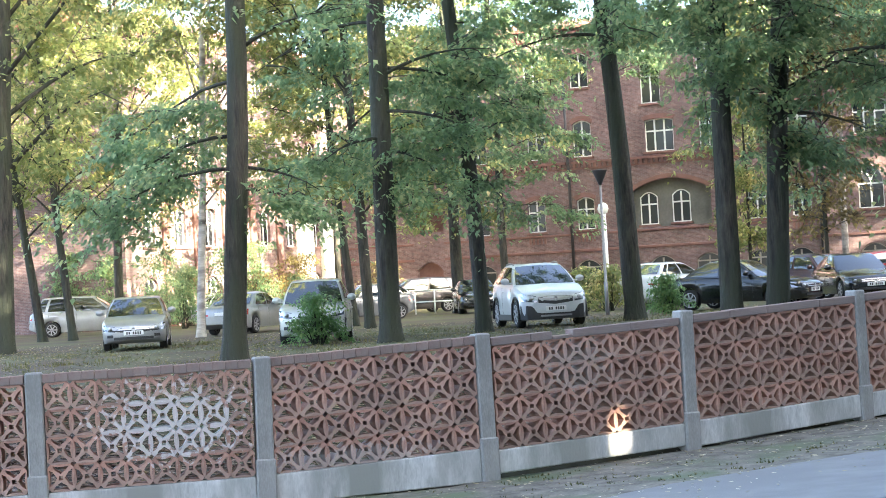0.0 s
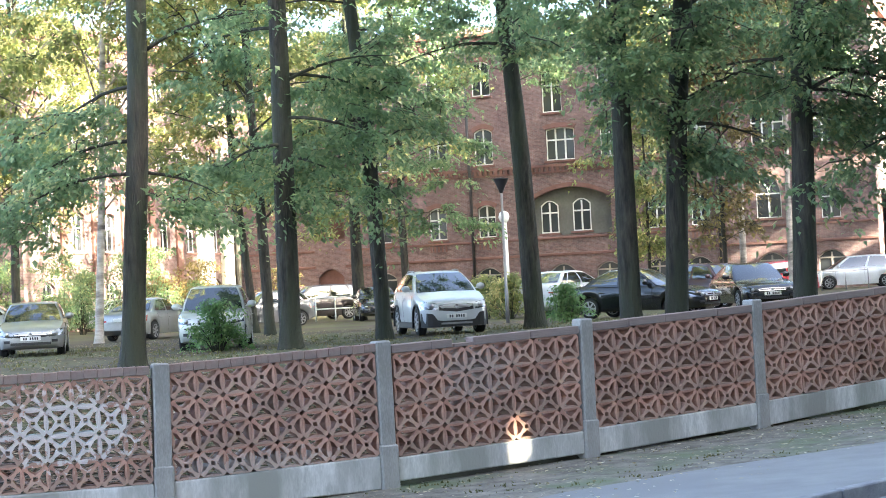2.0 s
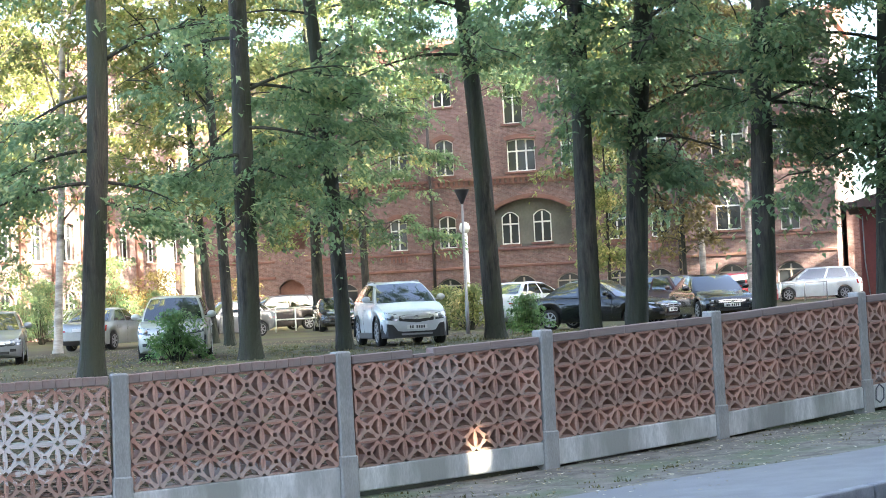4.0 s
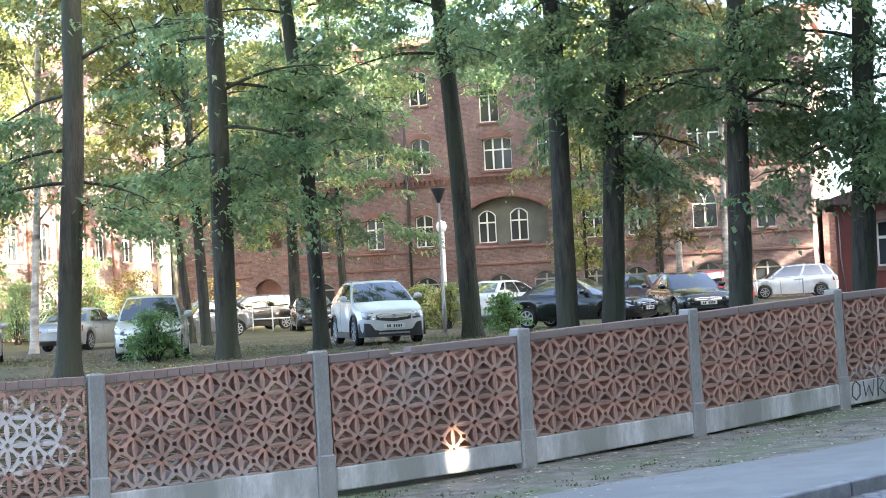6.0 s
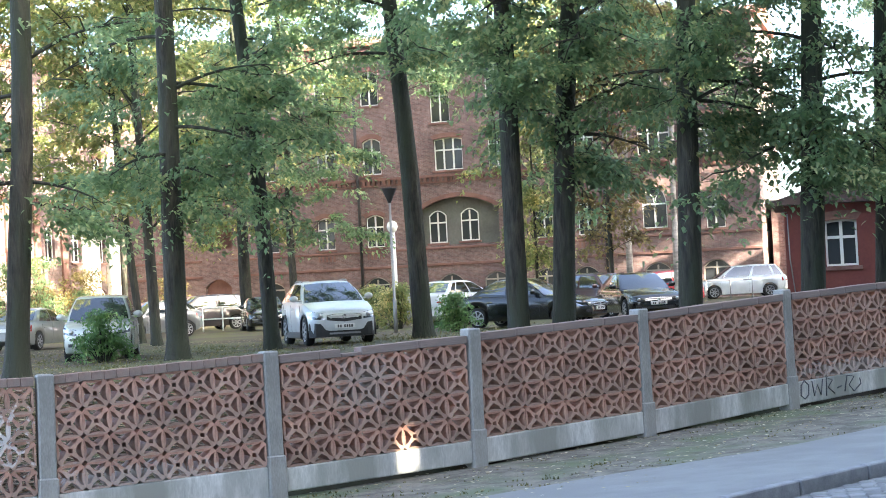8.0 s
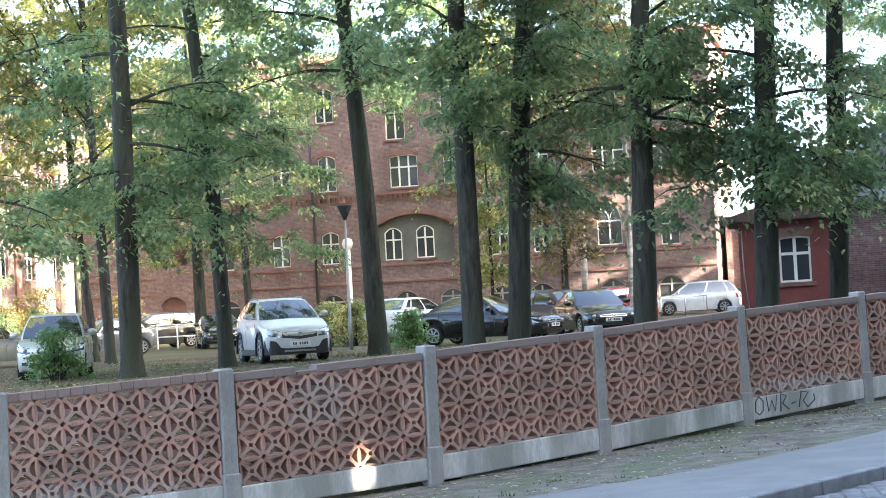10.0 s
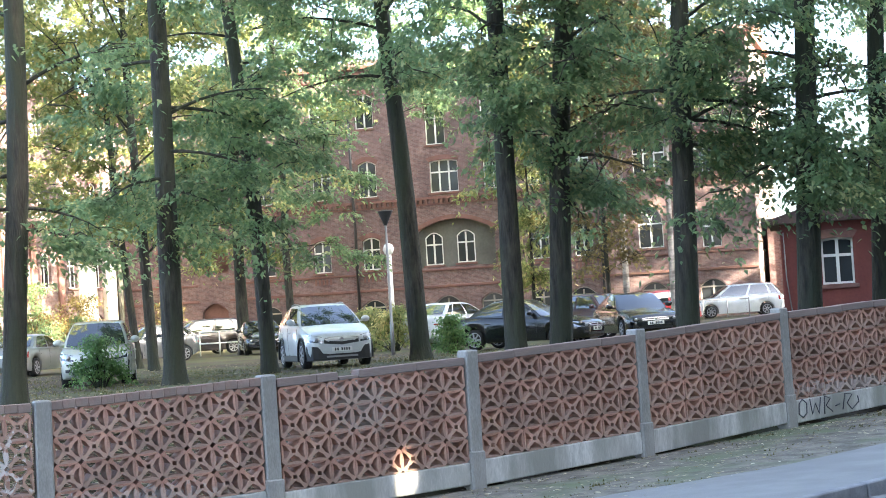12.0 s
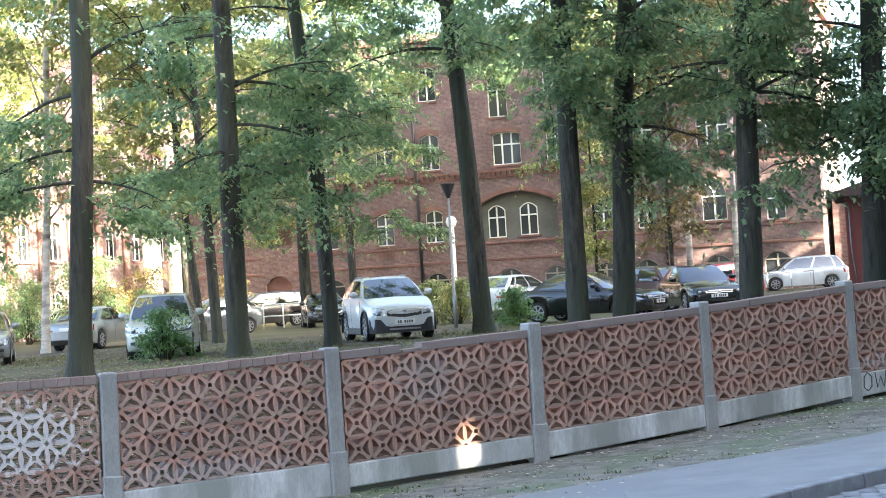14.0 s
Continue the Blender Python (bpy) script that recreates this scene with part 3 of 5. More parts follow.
def tree(x, y, dia, height, lean, crown0, radius, seed, boughs=24, per=54, leaf=0.19, mat=None, bark=None, label="", low=(), depth=1.0, spread=0.34, steep=0.0, name="tree"):
    """A tree: tapered wandering trunk, limbs, and a crown of leaf sprays along the limbs. low: extra limbs (height, azimuth in degrees, length)."""
    rng = random.Random(seed)
    thing = empty(name, on_land(x, y), label or "tall tree with dark bark and a high green crown", "tree", "trees of the yard")
    mat, bark = mat or M_LEAF, bark or M_BARK

    def axis(z):
        w = 0.010 * height * (z / height)
        return Vector((lean[0] * z + w * noise.noise((seed, z * 0.16, 0)) * 2.2, lean[1] * z + w * noise.noise((seed, z * 0.16, 7)) * 2.2, z))

    zs = [-0.35, 0.0, 0.18, 0.45, 1.0] + [1.0 + (height - 1.0) * k / 15 for k in range(1, 16)]
    rad = []
    for z in zs:
        r = dia / 2 * (1.0 - 0.82 * max(z, 0) / height) * (1 + 0.06 * noise.noise((seed, z * 0.7, 2)))
        if z < 0.5:
            r *= 1 + 0.5 * ((0.5 - z) / 0.7) ** 2
        rad.append(max(r, 0.03))
    vs, fs = tube_data([axis(z) for z in zs], rad, 12)
    for k, v in enumerate(vs):
        v += Vector((1, 0.6, 0)) * 0.018 * noise.noise(Vector((v.x * 6, v.y * 6, v.z * 1.5 + seed)))
    trunk = mesh_object("trunk", vs, fs, bark, thing, "", True)
    limbs_v, limbs_f, centers = [], [], []
    arms = [(crown0 + (height - crown0) * (k + 0.3) / boughs, 137.5 * k + rng.uniform(-25, 25), None) for k in range(boughs)]
    arms += list(low)
    for z, az, ln in arms:
        f = (z - crown0) / (height - crown0)
        given = ln is not None
        if ln is None:
            ln = radius * (0.45 + 0.85 * math.sin(math.pi * min(max(f * 0.8 + 0.18, 0), 1))) * rng.uniform(0.7, 1.15)
            rise = rng.uniform(0.1, 0.6) + 0.5 * max(f, 0) + steep * rng.uniform(0.6, 1.3)
        else:
            rise = 0.02
        a = radians(az)
        start = axis(min(z, height))
        pts = []
        for k in range(7):
            u = k / 6
            bend = rise * ln * u - (0.42 if f < 0.5 else 0.2) * ln * u * u * 0.8
            side = 0.12 * ln * noise.noise((seed + z, u * 2.0, 3))
            pts.append(start + Vector((math.cos(a) * ln * u - math.sin(a) * side, math.sin(a) * ln * u + math.cos(a) * side, bend)))
        r0 = dia * 0.5 * (0.19 - 0.06 * max(f, 0)) * (1 + 0.5 * steep)
        v2, f2 = tube_data(pts, [r0 * (1 - 0.85 * k / 6) for k in range(7)], 5)
        o = len(limbs_v)
        limbs_v += v2
        limbs_f += [tuple(q + o for q in fc) for fc in f2]
        clumps = max(2, int(ln * (2.4 if given else 1.45) * depth))
        for k in range(clumps):
            u = 0.34 + 0.68 * (k + rng.random()) / clumps
            q = pts[min(int(u * 6), 5)].lerp(pts[min(int(u * 6) + 1, 6)], u * 6 - int(u * 6)) if u < 1 else pts[6]
            s = 0.3 * ln * (0.35 + 0.6 * u)
            heart = q + Vector((rng.gauss(0, s * 0.6), rng.gauss(0, s * 0.6), rng.gauss(-0.1, 0.28)))
            v2, f2 = tube_data([q, q.lerp(heart, 0.6) + Vector((0, 0, 0.08)), heart], [0.02, 0.014, 0.007], 4)
            o = len(limbs_v)
            limbs_v += v2
            limbs_f += [tuple(w + o for w in fc) for fc in f2]
            for _ in range(rng.choice((2, 3, 4))):
                cpt = heart + Vector((rng.gauss(0, 0.34), rng.gauss(0, 0.34), rng.gauss(-0.05, 0.17)))
                centers.append(cpt)
                v2, f2 = tube_data([heart, heart.lerp(cpt, 0.6) + Vector((0, 0, 0.04)), cpt], [0.009, 0.007, 0.004], 3)
                o = len(limbs_v)
                limbs_v += v2
                limbs_f += [tuple(w + o for w in fc) for fc in f2]
    mesh_object("branchwork", limbs_v, limbs_f, bark, thing, "", True)
    crown = leaf_cloud("crown", centers, per, spread, 0.5, leaf, mat, thing, seed, 0.25)
    return thing


NEAR = "tall tree with dark ridged bark and a green crown"
tree(-7.54, 34.9, 0.46, 24, (0.058, 0.0), 5.4, 3.6, 11, label=NEAR, boughs=15, per=80, leaf=0.125, spread=0.31, low=((4.2, 170, 2.6), (3.6, 185, 2.9), (3.2, 355, 1.5), (3.6, 20, 1.5), (5.2, 150, 2.6)))
tree(-5.68, 43.0, 0.53, 26, (0.008, 0.0), 5.6, 3.8, 12, label=NEAR, boughs=16, depth=0.85, per=84, leaf=0.138, spread=0.31, low=((3.6, 20, 1.3), (5.2, 350, 2.6), (6.2, 10, 3.0), (4.3, 320, 1.8), (4.6, 230, 2.0)))
tree(-3.88, 47.0, 0.42, 25, (-0.049, 0.0), 5.0, 3.1, 13, label=NEAR, boughs=26, depth=1.0, per=84, leaf=0.138, spread=0.31, low=((4.6, 180, 2.4), (5.4, 200, 2.6), (3.8, 300, 1.4), (5.6, 265, 1.7), (6.6, 285, 1.8)))
tree(-0.2, 50.5, 0.56, 26, (-0.043, 0.0), 6.9, 3.8, 14, label=NEAR, boughs=44, per=84, leaf=0.138, spread=0.31)
tree(1.85, 40.5, 0.48, 25, (0.0, 0.0), 6.3, 3.7, 15, label=NEAR, boughs=30, depth=1.0, per=84, leaf=0.138, spread=0.31, low=((5.0, 40, 1.8), (6.4, 262, 1.6), (5.9, 285, 1.4), (7.2, 250, 1.8)))
tree(2.82, 41.0, 0.52, 25, (0.065, 0.0), 4.6, 3.9, 16, label=NEAR, boughs=30, depth=1.0, per=84, leaf=0.138, spread=0.31, low=((3.8, 20, 1.6), (4.4, 350, 2.2), (3.4, 60, 1.2), (6.6, 275, 1.7), (7.6, 260, 1.7)))
tree(5.27, 39.0, 0.50, 25, (0.035, 0.0), 4.5, 3.9, 17, label=NEAR, boughs=30, depth=1.0, per=84, leaf=0.138, spread=0.31, low=((4.8, 10, 2.6), (5.2, 340, 2.6), (5.4, 265, 1.5), (6.4, 285, 1.8), (4.3, 20, 1.8)))
tree(7.65, 38.5, 0.52, 25, (0.049, 0.0), 4.8, 3.2, 18, label=NEAR, depth=0.85, boughs=24, per=84, leaf=0.138, spread=0.31, low=((3.9, 200, 1.8), (4.6, 268, 1.6), (5.8, 280, 1.6), (3.8, 330, 2.0), (3.6, 20, 2.0), (3.6, 290, 1.6), (4.1, 305, 1.9), (4.4, 275, 1.5)))
tree(9.72, 41.0, 0.46, 25, (0.041, 0.0), 4.8, 3.2, 19, label=NEAR, depth=0.85, boughs=24, per=84, leaf=0.138, spread=0.31, low=((4.2, 190, 2.2), (3.8, 290, 1.6), (4.8, 262, 1.6), (5.8, 285, 1.6)))
FARL = "slender tree with sunlit yellow-green leaves among the parked cars"
tree(-18.41, 54.0, 0.62, 24, (0.045, 0.0), 5.0, 4.6, 21, label="leaning tree with a thick dark trunk and yellow-green leaves", boughs=34, per=44, steep=0.8, depth=0.95, mat=M_LEAF_SUN)
tree(-23.0, 72.0, 0.36, 22, (-0.124, 0.0), 3.8, 3.8, 22, label=FARL, boughs=34, per=44, steep=0.8, depth=0.95, mat=M_LEAF_SUN)
tree(-21.8, 72.0, 0.34, 22, (-0.078, 0.0), 3.8, 3.8, 23, label=FARL, boughs=34, per=44, steep=0.8, depth=0.95, mat=M_LEAF_SUN)
tree(-23.0, 83.0, 0.42, 23, (0.03, 0.0), 4.0, 4.2, 24, label=FARL, boughs=34, per=44, steep=0.8, depth=0.95, mat=M_LEAF_SUN)
tree(-14.7, 63.0, 0.30, 21, (0.065, 0.0), 4.2, 3.8, 25, label="pale-barked birch among the parked cars", boughs=34, per=44, steep=0.8, depth=0.95, mat=M_LEAF_SUN, bark=M_BIRCH)
tree(-8.7, 61.0, 0.36, 23, (-0.036, 0.0), 3.4, 3.6, 26, label=FARL, boughs=34, per=60, steep=0.5, mat=M_LEAF_SUN)
tree(-9.92, 66.0, 0.28, 22, (-0.079, 0.0), 3.4, 3.6, 27, label=FARL, boughs=34, per=60, steep=0.5, mat=M_LEAF_SUN)
tree(-8.0, 84.0, 0.55, 24, (0.0, 0.0), 4.0, 4.2, 28, label="tree with a lit trunk before the brick building", mat=M_LEAF_SUN)
tree(-5.6, 80.0, 0.34, 23, (-0.01, 0.0), 4.0, 3.8, 29, label=FARL)
tree(4.75, 84.0, 0.16, 13, (0.0, 0.0), 2.2, 1.5, 30, boughs=30, per=60, steep=0.5, label="young tree with sunlit yellow-green leaves before the facade", mat=M_LEAF_SUN)
tree(7.0, 73.0, 0.18, 14, (0.0, 0.0), 2.2, 1.9, 31, boughs=30, per=60, steep=0.4, label="young tree with browning leaves among the parked cars", mat=M_AUTUMN)
tree(-26.0, 96.0, 0.4, 24, (0.0, 0.0), 4.0, 4.8, 32, label=FARL, boughs=34, per=44, steep=0.8, depth=0.95, mat=M_LEAF_SUN)
tree(-30.0, 88.0, 0.4, 24, (0.0, 0.0), 4.0, 4.8, 33, label=FARL, boughs=34, per=44, steep=0.8, depth=0.95, mat=M_LEAF_SUN)
tree(-15.5, 98.0, 0.35, 23, (0.0, 0.0), 6.5, 4.2, 34, label=FARL, mat=M_LEAF_SUN)
tree(4.48, 98.0, 0.4, 25, (0.0, 0.0), 11.0, 4.2, 35, label="tall tree close before the brick facade")
tree(-0.4, 100.0, 0.4, 25, (-0.043, 0.0), 11.5, 4.2, 36, label="tall tree close before the brick facade")
tree(-8.34, 101.0, 0.4, 25, (-0.049, 0.0), 12.0, 4.4, 38, label="tall tree close before the brick facade")
tree(6.88, 100.0, 0.4, 25, (0.065, 0.0), 11.0, 4.4, 39, label="tall tree close before the brick facade")
# Next three trees, mostly out of view, are added to dapple the facade.
tree(28.5, 100.5, 0.45, 25, (0.0, 0.0), 4.5, 4.8, 43, boughs=34, per=60, label="tall tree behind the small red house")
tree(30.5, 94.0, 0.45, 22, (0.0, 0.0), 3.0, 4.4, 44, boughs=44, label="unseen broad tree added to dapple the facade with shade")
tree(31.0, 101.0, 0.45, 22, (0.0, 0.0), 3.0, 4.4, 45, boughs=44, label="unseen broad tree added to dapple the facade with shade")
tree(13.38, 99.0, 0.4, 24, (0.035, 0.0), 10.0, 4.2, 37, label="tall tree close before the brick facade")
for bx, by, seed in ((7.85, 75.0, 41), (9.75, 75.5, 42)):
    tree(bx, by, 0.27, 19, (0.012, 0.0), 9.5, 3.0, seed, boughs=16, label="slim pale-barked birch beyond the parked cars", mat=M_LEAF_SUN, bark=M_BIRCH)


# ---- the brick building behind the yard ----
def arch(x, z0, w, h, rise, n=6):
    """An opening's outline: straight jambs under a segment arch."""
    hw = w / 2
    pts = [(x - hw, z0), (x + hw, z0), (x + hw, z0 + h - rise)]
    for k in range(1, n):
        a = k / n
        pts.append((x + hw - w * a, z0 + h - rise + rise * 4 * a * (1 - a)))
    pts.append((x - hw, z0 + h - rise))
    return pts


def pointed(x, z0, w, h, n=5):
    hw, rise = w / 2, w * 0.75
    pts = [(x - hw, z0), (x + hw, z0), (x + hw, z0 + h - rise)]
    for k in range(1, n):
        a = k / n
        pts.append((x + hw * (1 - a ** 1.7), z0 + h - rise + rise * math.sin(a * math.pi / 2) ** 0.9))
    pts.append((x, z0 + h))
    for k in range(n - 1, 0, -1):
        a = k / n
        pts.append((x - hw * (1 - a ** 1.7), z0 + h - rise + rise * math.sin(a * math.pi / 2) ** 0.9))
    pts.append((x - hw, z0 + h - rise))
    return pts


def window(parent, x, z0, w, h, rise=0.18, goth=False, casements=2, M_FRAME=M_FRAME):
    """A white timber window in its opening: frame, mullion, transom, one pane a light, brick sill."""
    outline = pointed(x, z0, w, h) if goth else arch(x, z0, w, h, rise)
    cz = z0 + h / 2
    inner = [(x + (px - x) * (1 - 0.13 / w), cz + (pz - cz) * (1 - 0.13 / h)) for px, pz in outline]
    win = part("window", holed_bm([outline, inner], 0.16, 0.24), M_FRAME, parent)
    zt = z0 + h * (0.62 if not goth else 0.58)
    bars = bmesh.new()
    for k in range(1, casements):
        xb = x - w / 2 + w * k / casements
        box_bm(xb - 0.05, xb + 0.05, 0.15, 0.23, z0 + 0.05, (zt if goth else z0 + h - rise * 0.4), 0, bars)
    box_bm(x - w / 2 + 0.05, x + w / 2 - 0.05, 0.145, 0.225, zt - 0.045, zt + 0.045, 0, bars)
    if goth:
        for s in (-1, 1):
            vs, fs = tube_data([(x, 0.19, zt), (x + s * w * 0.06, 0.19, zt + h * 0.16), (x + s * w * 0.2, 0.19, zt + h * 0.27)], [0.035] * 3, 4)
            o = [bars.verts.new(v) for v in vs]
            for f in fs:
                bars.faces.new([o[q] for q in f])
    part("glazing_bar", bars, M_FRAME, win)
    part("pane", prism_bm(inner, 0.19, 0.205), M_PANE, win)
    part("sill", box_bm(x - w / 2 - 0.12, x + w / 2 + 0.12, -0.09, 0.16, z0 - 0.14, z0 - 0.01, 0.015), M_BRICK_D, win, "moulded brick sill")
    if not goth and rise < 0.3:
        hood = arch(x, z0 + h - rise - 0.02, w + 0.34, rise + 0.3, rise + 0.05)[2:]
        under = [(px, pz) for px, pz in arch(x, z0 + h - rise - 0.02, w + 0.02, rise + 0.02, rise)[2:]]
        part("hood", prism_bm(hood + under[::-1], -0.05, 0.04), M_BRICK_D, win, "moulded brick window hood")
    return win


def dentils(parent, x0, x1, z, step=0.32):
    bm = bmesh.new()
    box_bm(x0, x1, -0.16, 0.0, z, z + 0.14, 0, bm)
    box_bm(x0, x1, -0.09, 0.0, z - 0.34, z - 0.26, 0, bm)
    x = x0 + 0.1
    while x < x1 - 0.15:
        box_bm(x, x + 0.16, -0.13, 0.0, z - 0.26, z, 0, bm)
        x += step
    return part("cornice", bm, M_BRICK_D, parent, "corbelled brick cornice")


def facade(parent, x0, x1, z0, z1, openings, mat, y0=0.0, thick=0.5):
    """A wall with openings that go through it."""
    loops = [[(x0, z0), (x1, z0), (x1, z1), (x0, z1)]] + openings
    return part("wall", holed_bm(loops, y0, y0 + thick), mat, parent)


hall = empty("brick_building", pose(0, 115, 0, 0, 0, -15), "large old red-brick building with arched white windows and brick cornices", "building", "", "structure")
X0, X1, ZB, ZT = -19.5, 19.9, 0.2, 17.2
wins, holes = [], []
for x in (-16.5, -9.9, -6.29, -3.18, 7.2, 9.8, 17.3):
    wins.append((x, 5.05, 1.1, 1.95, 0.2, False, 2))
for x in (-16.5, -9.9, -6.1, -3.18, 4.6, 7.2, 9.8, 17.0):
    wins.append((x, 9.42, 1.15, 2.2, 0.22, False, 2))
    wins.append((x, 13.6, 1.15, 2.1, 0.22, False, 2))
wins += [(1.6, 9.42, 1.75, 1.95, 0.1, False, 3), (1.2, 12.3, 1.2, 2.6, 0.22, False, 2), (13.9, 9.5, 1.9, 2.0, 0.12, False, 3), (13.9, 13.4, 1.3, 2.2, 0.2, False, 2),
         (13.78, 5.22, 1.46, 2.42, 0.2, True, 2)]
for x in (-16.5, -9.84, -6.3, -3.2, 1.4, 4.2, 7.2, 9.6, 13.8, 17.2):
    wins.append((x, 2.0, 1.5, 1.25, 0.4, False, 2))
for x, z, w, h, r, g, c in wins:
    holes.append(pointed(x, z, w, h) if g else arch(x, z, w, h, r))
RECESS = arch(2.05, 4.95, 4.9, 2.85, 0.75, 10)
PORCH = pointed(-13.4, 5.5, 2.0, 2.6)
DOORWAY = arch(-13.4, 0.9, 1.7, 2.75, 0.5)
facade(hall, X0, X1, ZB, ZT, holes + [RECESS, PORCH, DOORWAY], M_BRICK)
for w in wins:
    window(hall, *w, M_FRAME_D if w[1] < 3 else M_FRAME)
# flat grey recess with two windows under a wide arch
rec_wins = [(0.63, 5.1, 1.08, 1.95, 0.3, False, 2), (2.6, 5.15, 1.1, 1.95, 0.3, False, 2)]
part("recess_wall", holed_bm([[(-0.6, 4.7), (4.8, 4.7), (4.8, 8.0), (-0.6, 8.0)]] + [arch(*w[:5]) for w in rec_wins], 0.2, 0.45), M_RECESS, hall, "grey rendered recess under a wide brick arch").location.y = 0.31
for w in rec_wins:
    win = window(hall, *w)
    win.location.y = 0.34
hood = arch(2.05, 4.95, 5.3, 3.1, 0.85, 10)[2:]
part("recess_arch", prism_bm(hood + RECESS[2:][::-1], -0.07, 0.03), M_BRICK_D, hall, "wide moulded brick arch")
part("porch_wall", box_bm(-15.2, -11.6, 1.4, 1.6, 0.3, 8.2), M_BRICK_D, hall, "shaded brick wall inside the porch")
part("door", prism_bm(arch(-13.4, 0.9, 1.7, 2.75, 0.5), 0.32, 0.4), M_BRICK_D, hall, "dark red timber door")
dentils(hall, X0, -4.25, 9.03)
dentils(hall, -3.9, X1, 9.03)
dentils(hall, X0, X1, 16.9)
for z, h in ((3.72, 0.16), (4.72, 0.12)):
    bm = box_bm(X0, PORCH[0][0], -0.08, 0.0, z, z + h, 0.02)
    box_bm(PORCH[1][0], X1, -0.08, 0.0, z, z + h, 0.02, bm)
    part("ledge", bm, M_BRICK_D, hall, "brick string course")
bm = bmesh.new()
for x in (-6.29, -3.18, 9.8):
    for k in range(5):
        box_bm(x - 0.55 + k * 0.24, x - 0.43 + k * 0.24, -0.05, 0.0, 4.32, 4.66, 0, bm)
part("sill_panel", bm, M_BRICK_D, hall, "toothed brick panels under the windows")
bm = box_bm(X0, X1, 0.55, 14.0, ZT - 0.2, ZT)
box_bm(X0, X1, 13.6, 14.0, ZB, ZT - 0.2, 0, bm)
box_bm(X0, X0 + 0.4, 0.5, 13.6, ZB, ZT - 0.2, 0, bm)
box_bm(X1 - 0.4, X1, 0.5, 13.6, ZB, ZT - 0.2, 0, bm)
part("rear_wall", bm, M_BRICK, hall)
part("roof", prism_bm([(0.0, 0), (7.0, 1.3), (14.6, 0), (14.6, -0.15), (0.0, -0.15)], X0 - 0.3, X1 + 0.3), M_ROOF, hall, "red tiled roof").matrix_local = Matrix(((0, 1, 0, 0), (1, 0, 0, -0.35), (0, 0, 1, ZT + 0.16), (0, 0, 0, 1)))
for x in (-4.08, 10.9):
    tube("drainpipe", [(x, -0.13, 1.0), (x, -0.13, 8.6), (x, -0.26, 9.3), (x, -0.26, 16.6)], [0.09] * 4, M_PIPE, hall, "dark drainpipe")

wing = empty("brick_wing", pose(0, 115, 0, 0, 0, -15) @ pose(-19.5, 0, 0, 0, 0, 90), "sunlit red-brick wing with rows of white windows and pale glare slabs", "building", "", "structure")
wins = []
for x in (-24.0, -20.6, -17.2, -13.8, -10.4, -7.0, -3.6):
    wins += [(x, 1.7, 1.3, 1.7, 0.3, False, 2), (x, 5.0, 1.2, 2.1, 0.2, False, 2), (x, 9.3, 1.2, 2.1, 0.2, False, 2), (x, 13.2, 1.2, 1.9, 0.2, False, 2)]
facade(wing, -26.5, 0, 0.2, 16.4, [arch(*w[:5]) for w in wins], M_BRICK, 0.002)
for w in wins:
    window(wing, *w)
dentils(wing, -26.5, -0.2, 8.6)
dentils(wing, -26.5, -0.2, 16.1)
bm = box_bm(-26.5, 0, 0.55, 12.0, 16.2, 16.4)
box_bm(-26.5, -26.1, 0.51, 12.0, 0.2, 16.2, 0, bm)
box_bm(-26.1, 0, 11.6, 12.0, 0.2, 16.2, 0, bm)
part("rear_wall", bm, M_BRICK, wing)
for x in (-22.3, -18.9, -15.5, -12.1, -8.7):
    part("pilaster", box_bm(x - 0.35, x + 0.35, -0.14, -0.003, 0.3, 8.2, 0.02), M_BRICK_D, wing, "moulded brick pilaster")
# Overexposed sunlit brick is built here as two pale slabs.
part("glare_slab", box_bm(-6.3, -4.3, -0.3, -0.003, 0.4, 6.7, 0.03), M_SUN_GLARE, wing, "pale slab that stands for sun glare on the brick")
part("glare_slab", box_bm(-2.9, -1.2, -0.3, -0.003, 0.4, 6.7, 0.03), M_SUN_GLARE, wing, "pale slab that stands for sun glare on the brick")
part("roof", prism_bm([(0.0, 0), (6.0, 2.2), (12.6, 0), (12.6, -0.15), (0.0, -0.15)], -26.8, 0.0), M_ROOF, wing, "red tiled roof").matrix_local = Matrix(((0, 1, 0, 0), (1, 0, 0, -0.35), (0, 0, 1, 16.56), (0, 0, 0, 1)))

annex = empty("low_brick_annex", pose(0, 115, 0, 0, 0, -15) @ pose(20.2, 3.0, 0), "low brick annex in the evening sun", "building", "", "structure")
part("wall", box_bm(0, 9, 0, 8, 0.3, 6.3, 0.02), M_BRICK, annex)
# Pilasters take the same sun-glare colour as the wing's slabs.
part("pilaster", box_bm(1.0, 1.7, -0.2, -0.003, 0.3, 6.0, 0.02), M_SUN_GLARE, annex)
part("pilaster", box_bm(3.6, 4.3, -0.2, -0.003, 0.3, 6.0, 0.02), M_SUN_GLARE, annex)
part("roof", box_bm(-0.2, 9.2, -0.3, 8.2, 6.3, 6.55, 0.03), M_SHEET, annex)

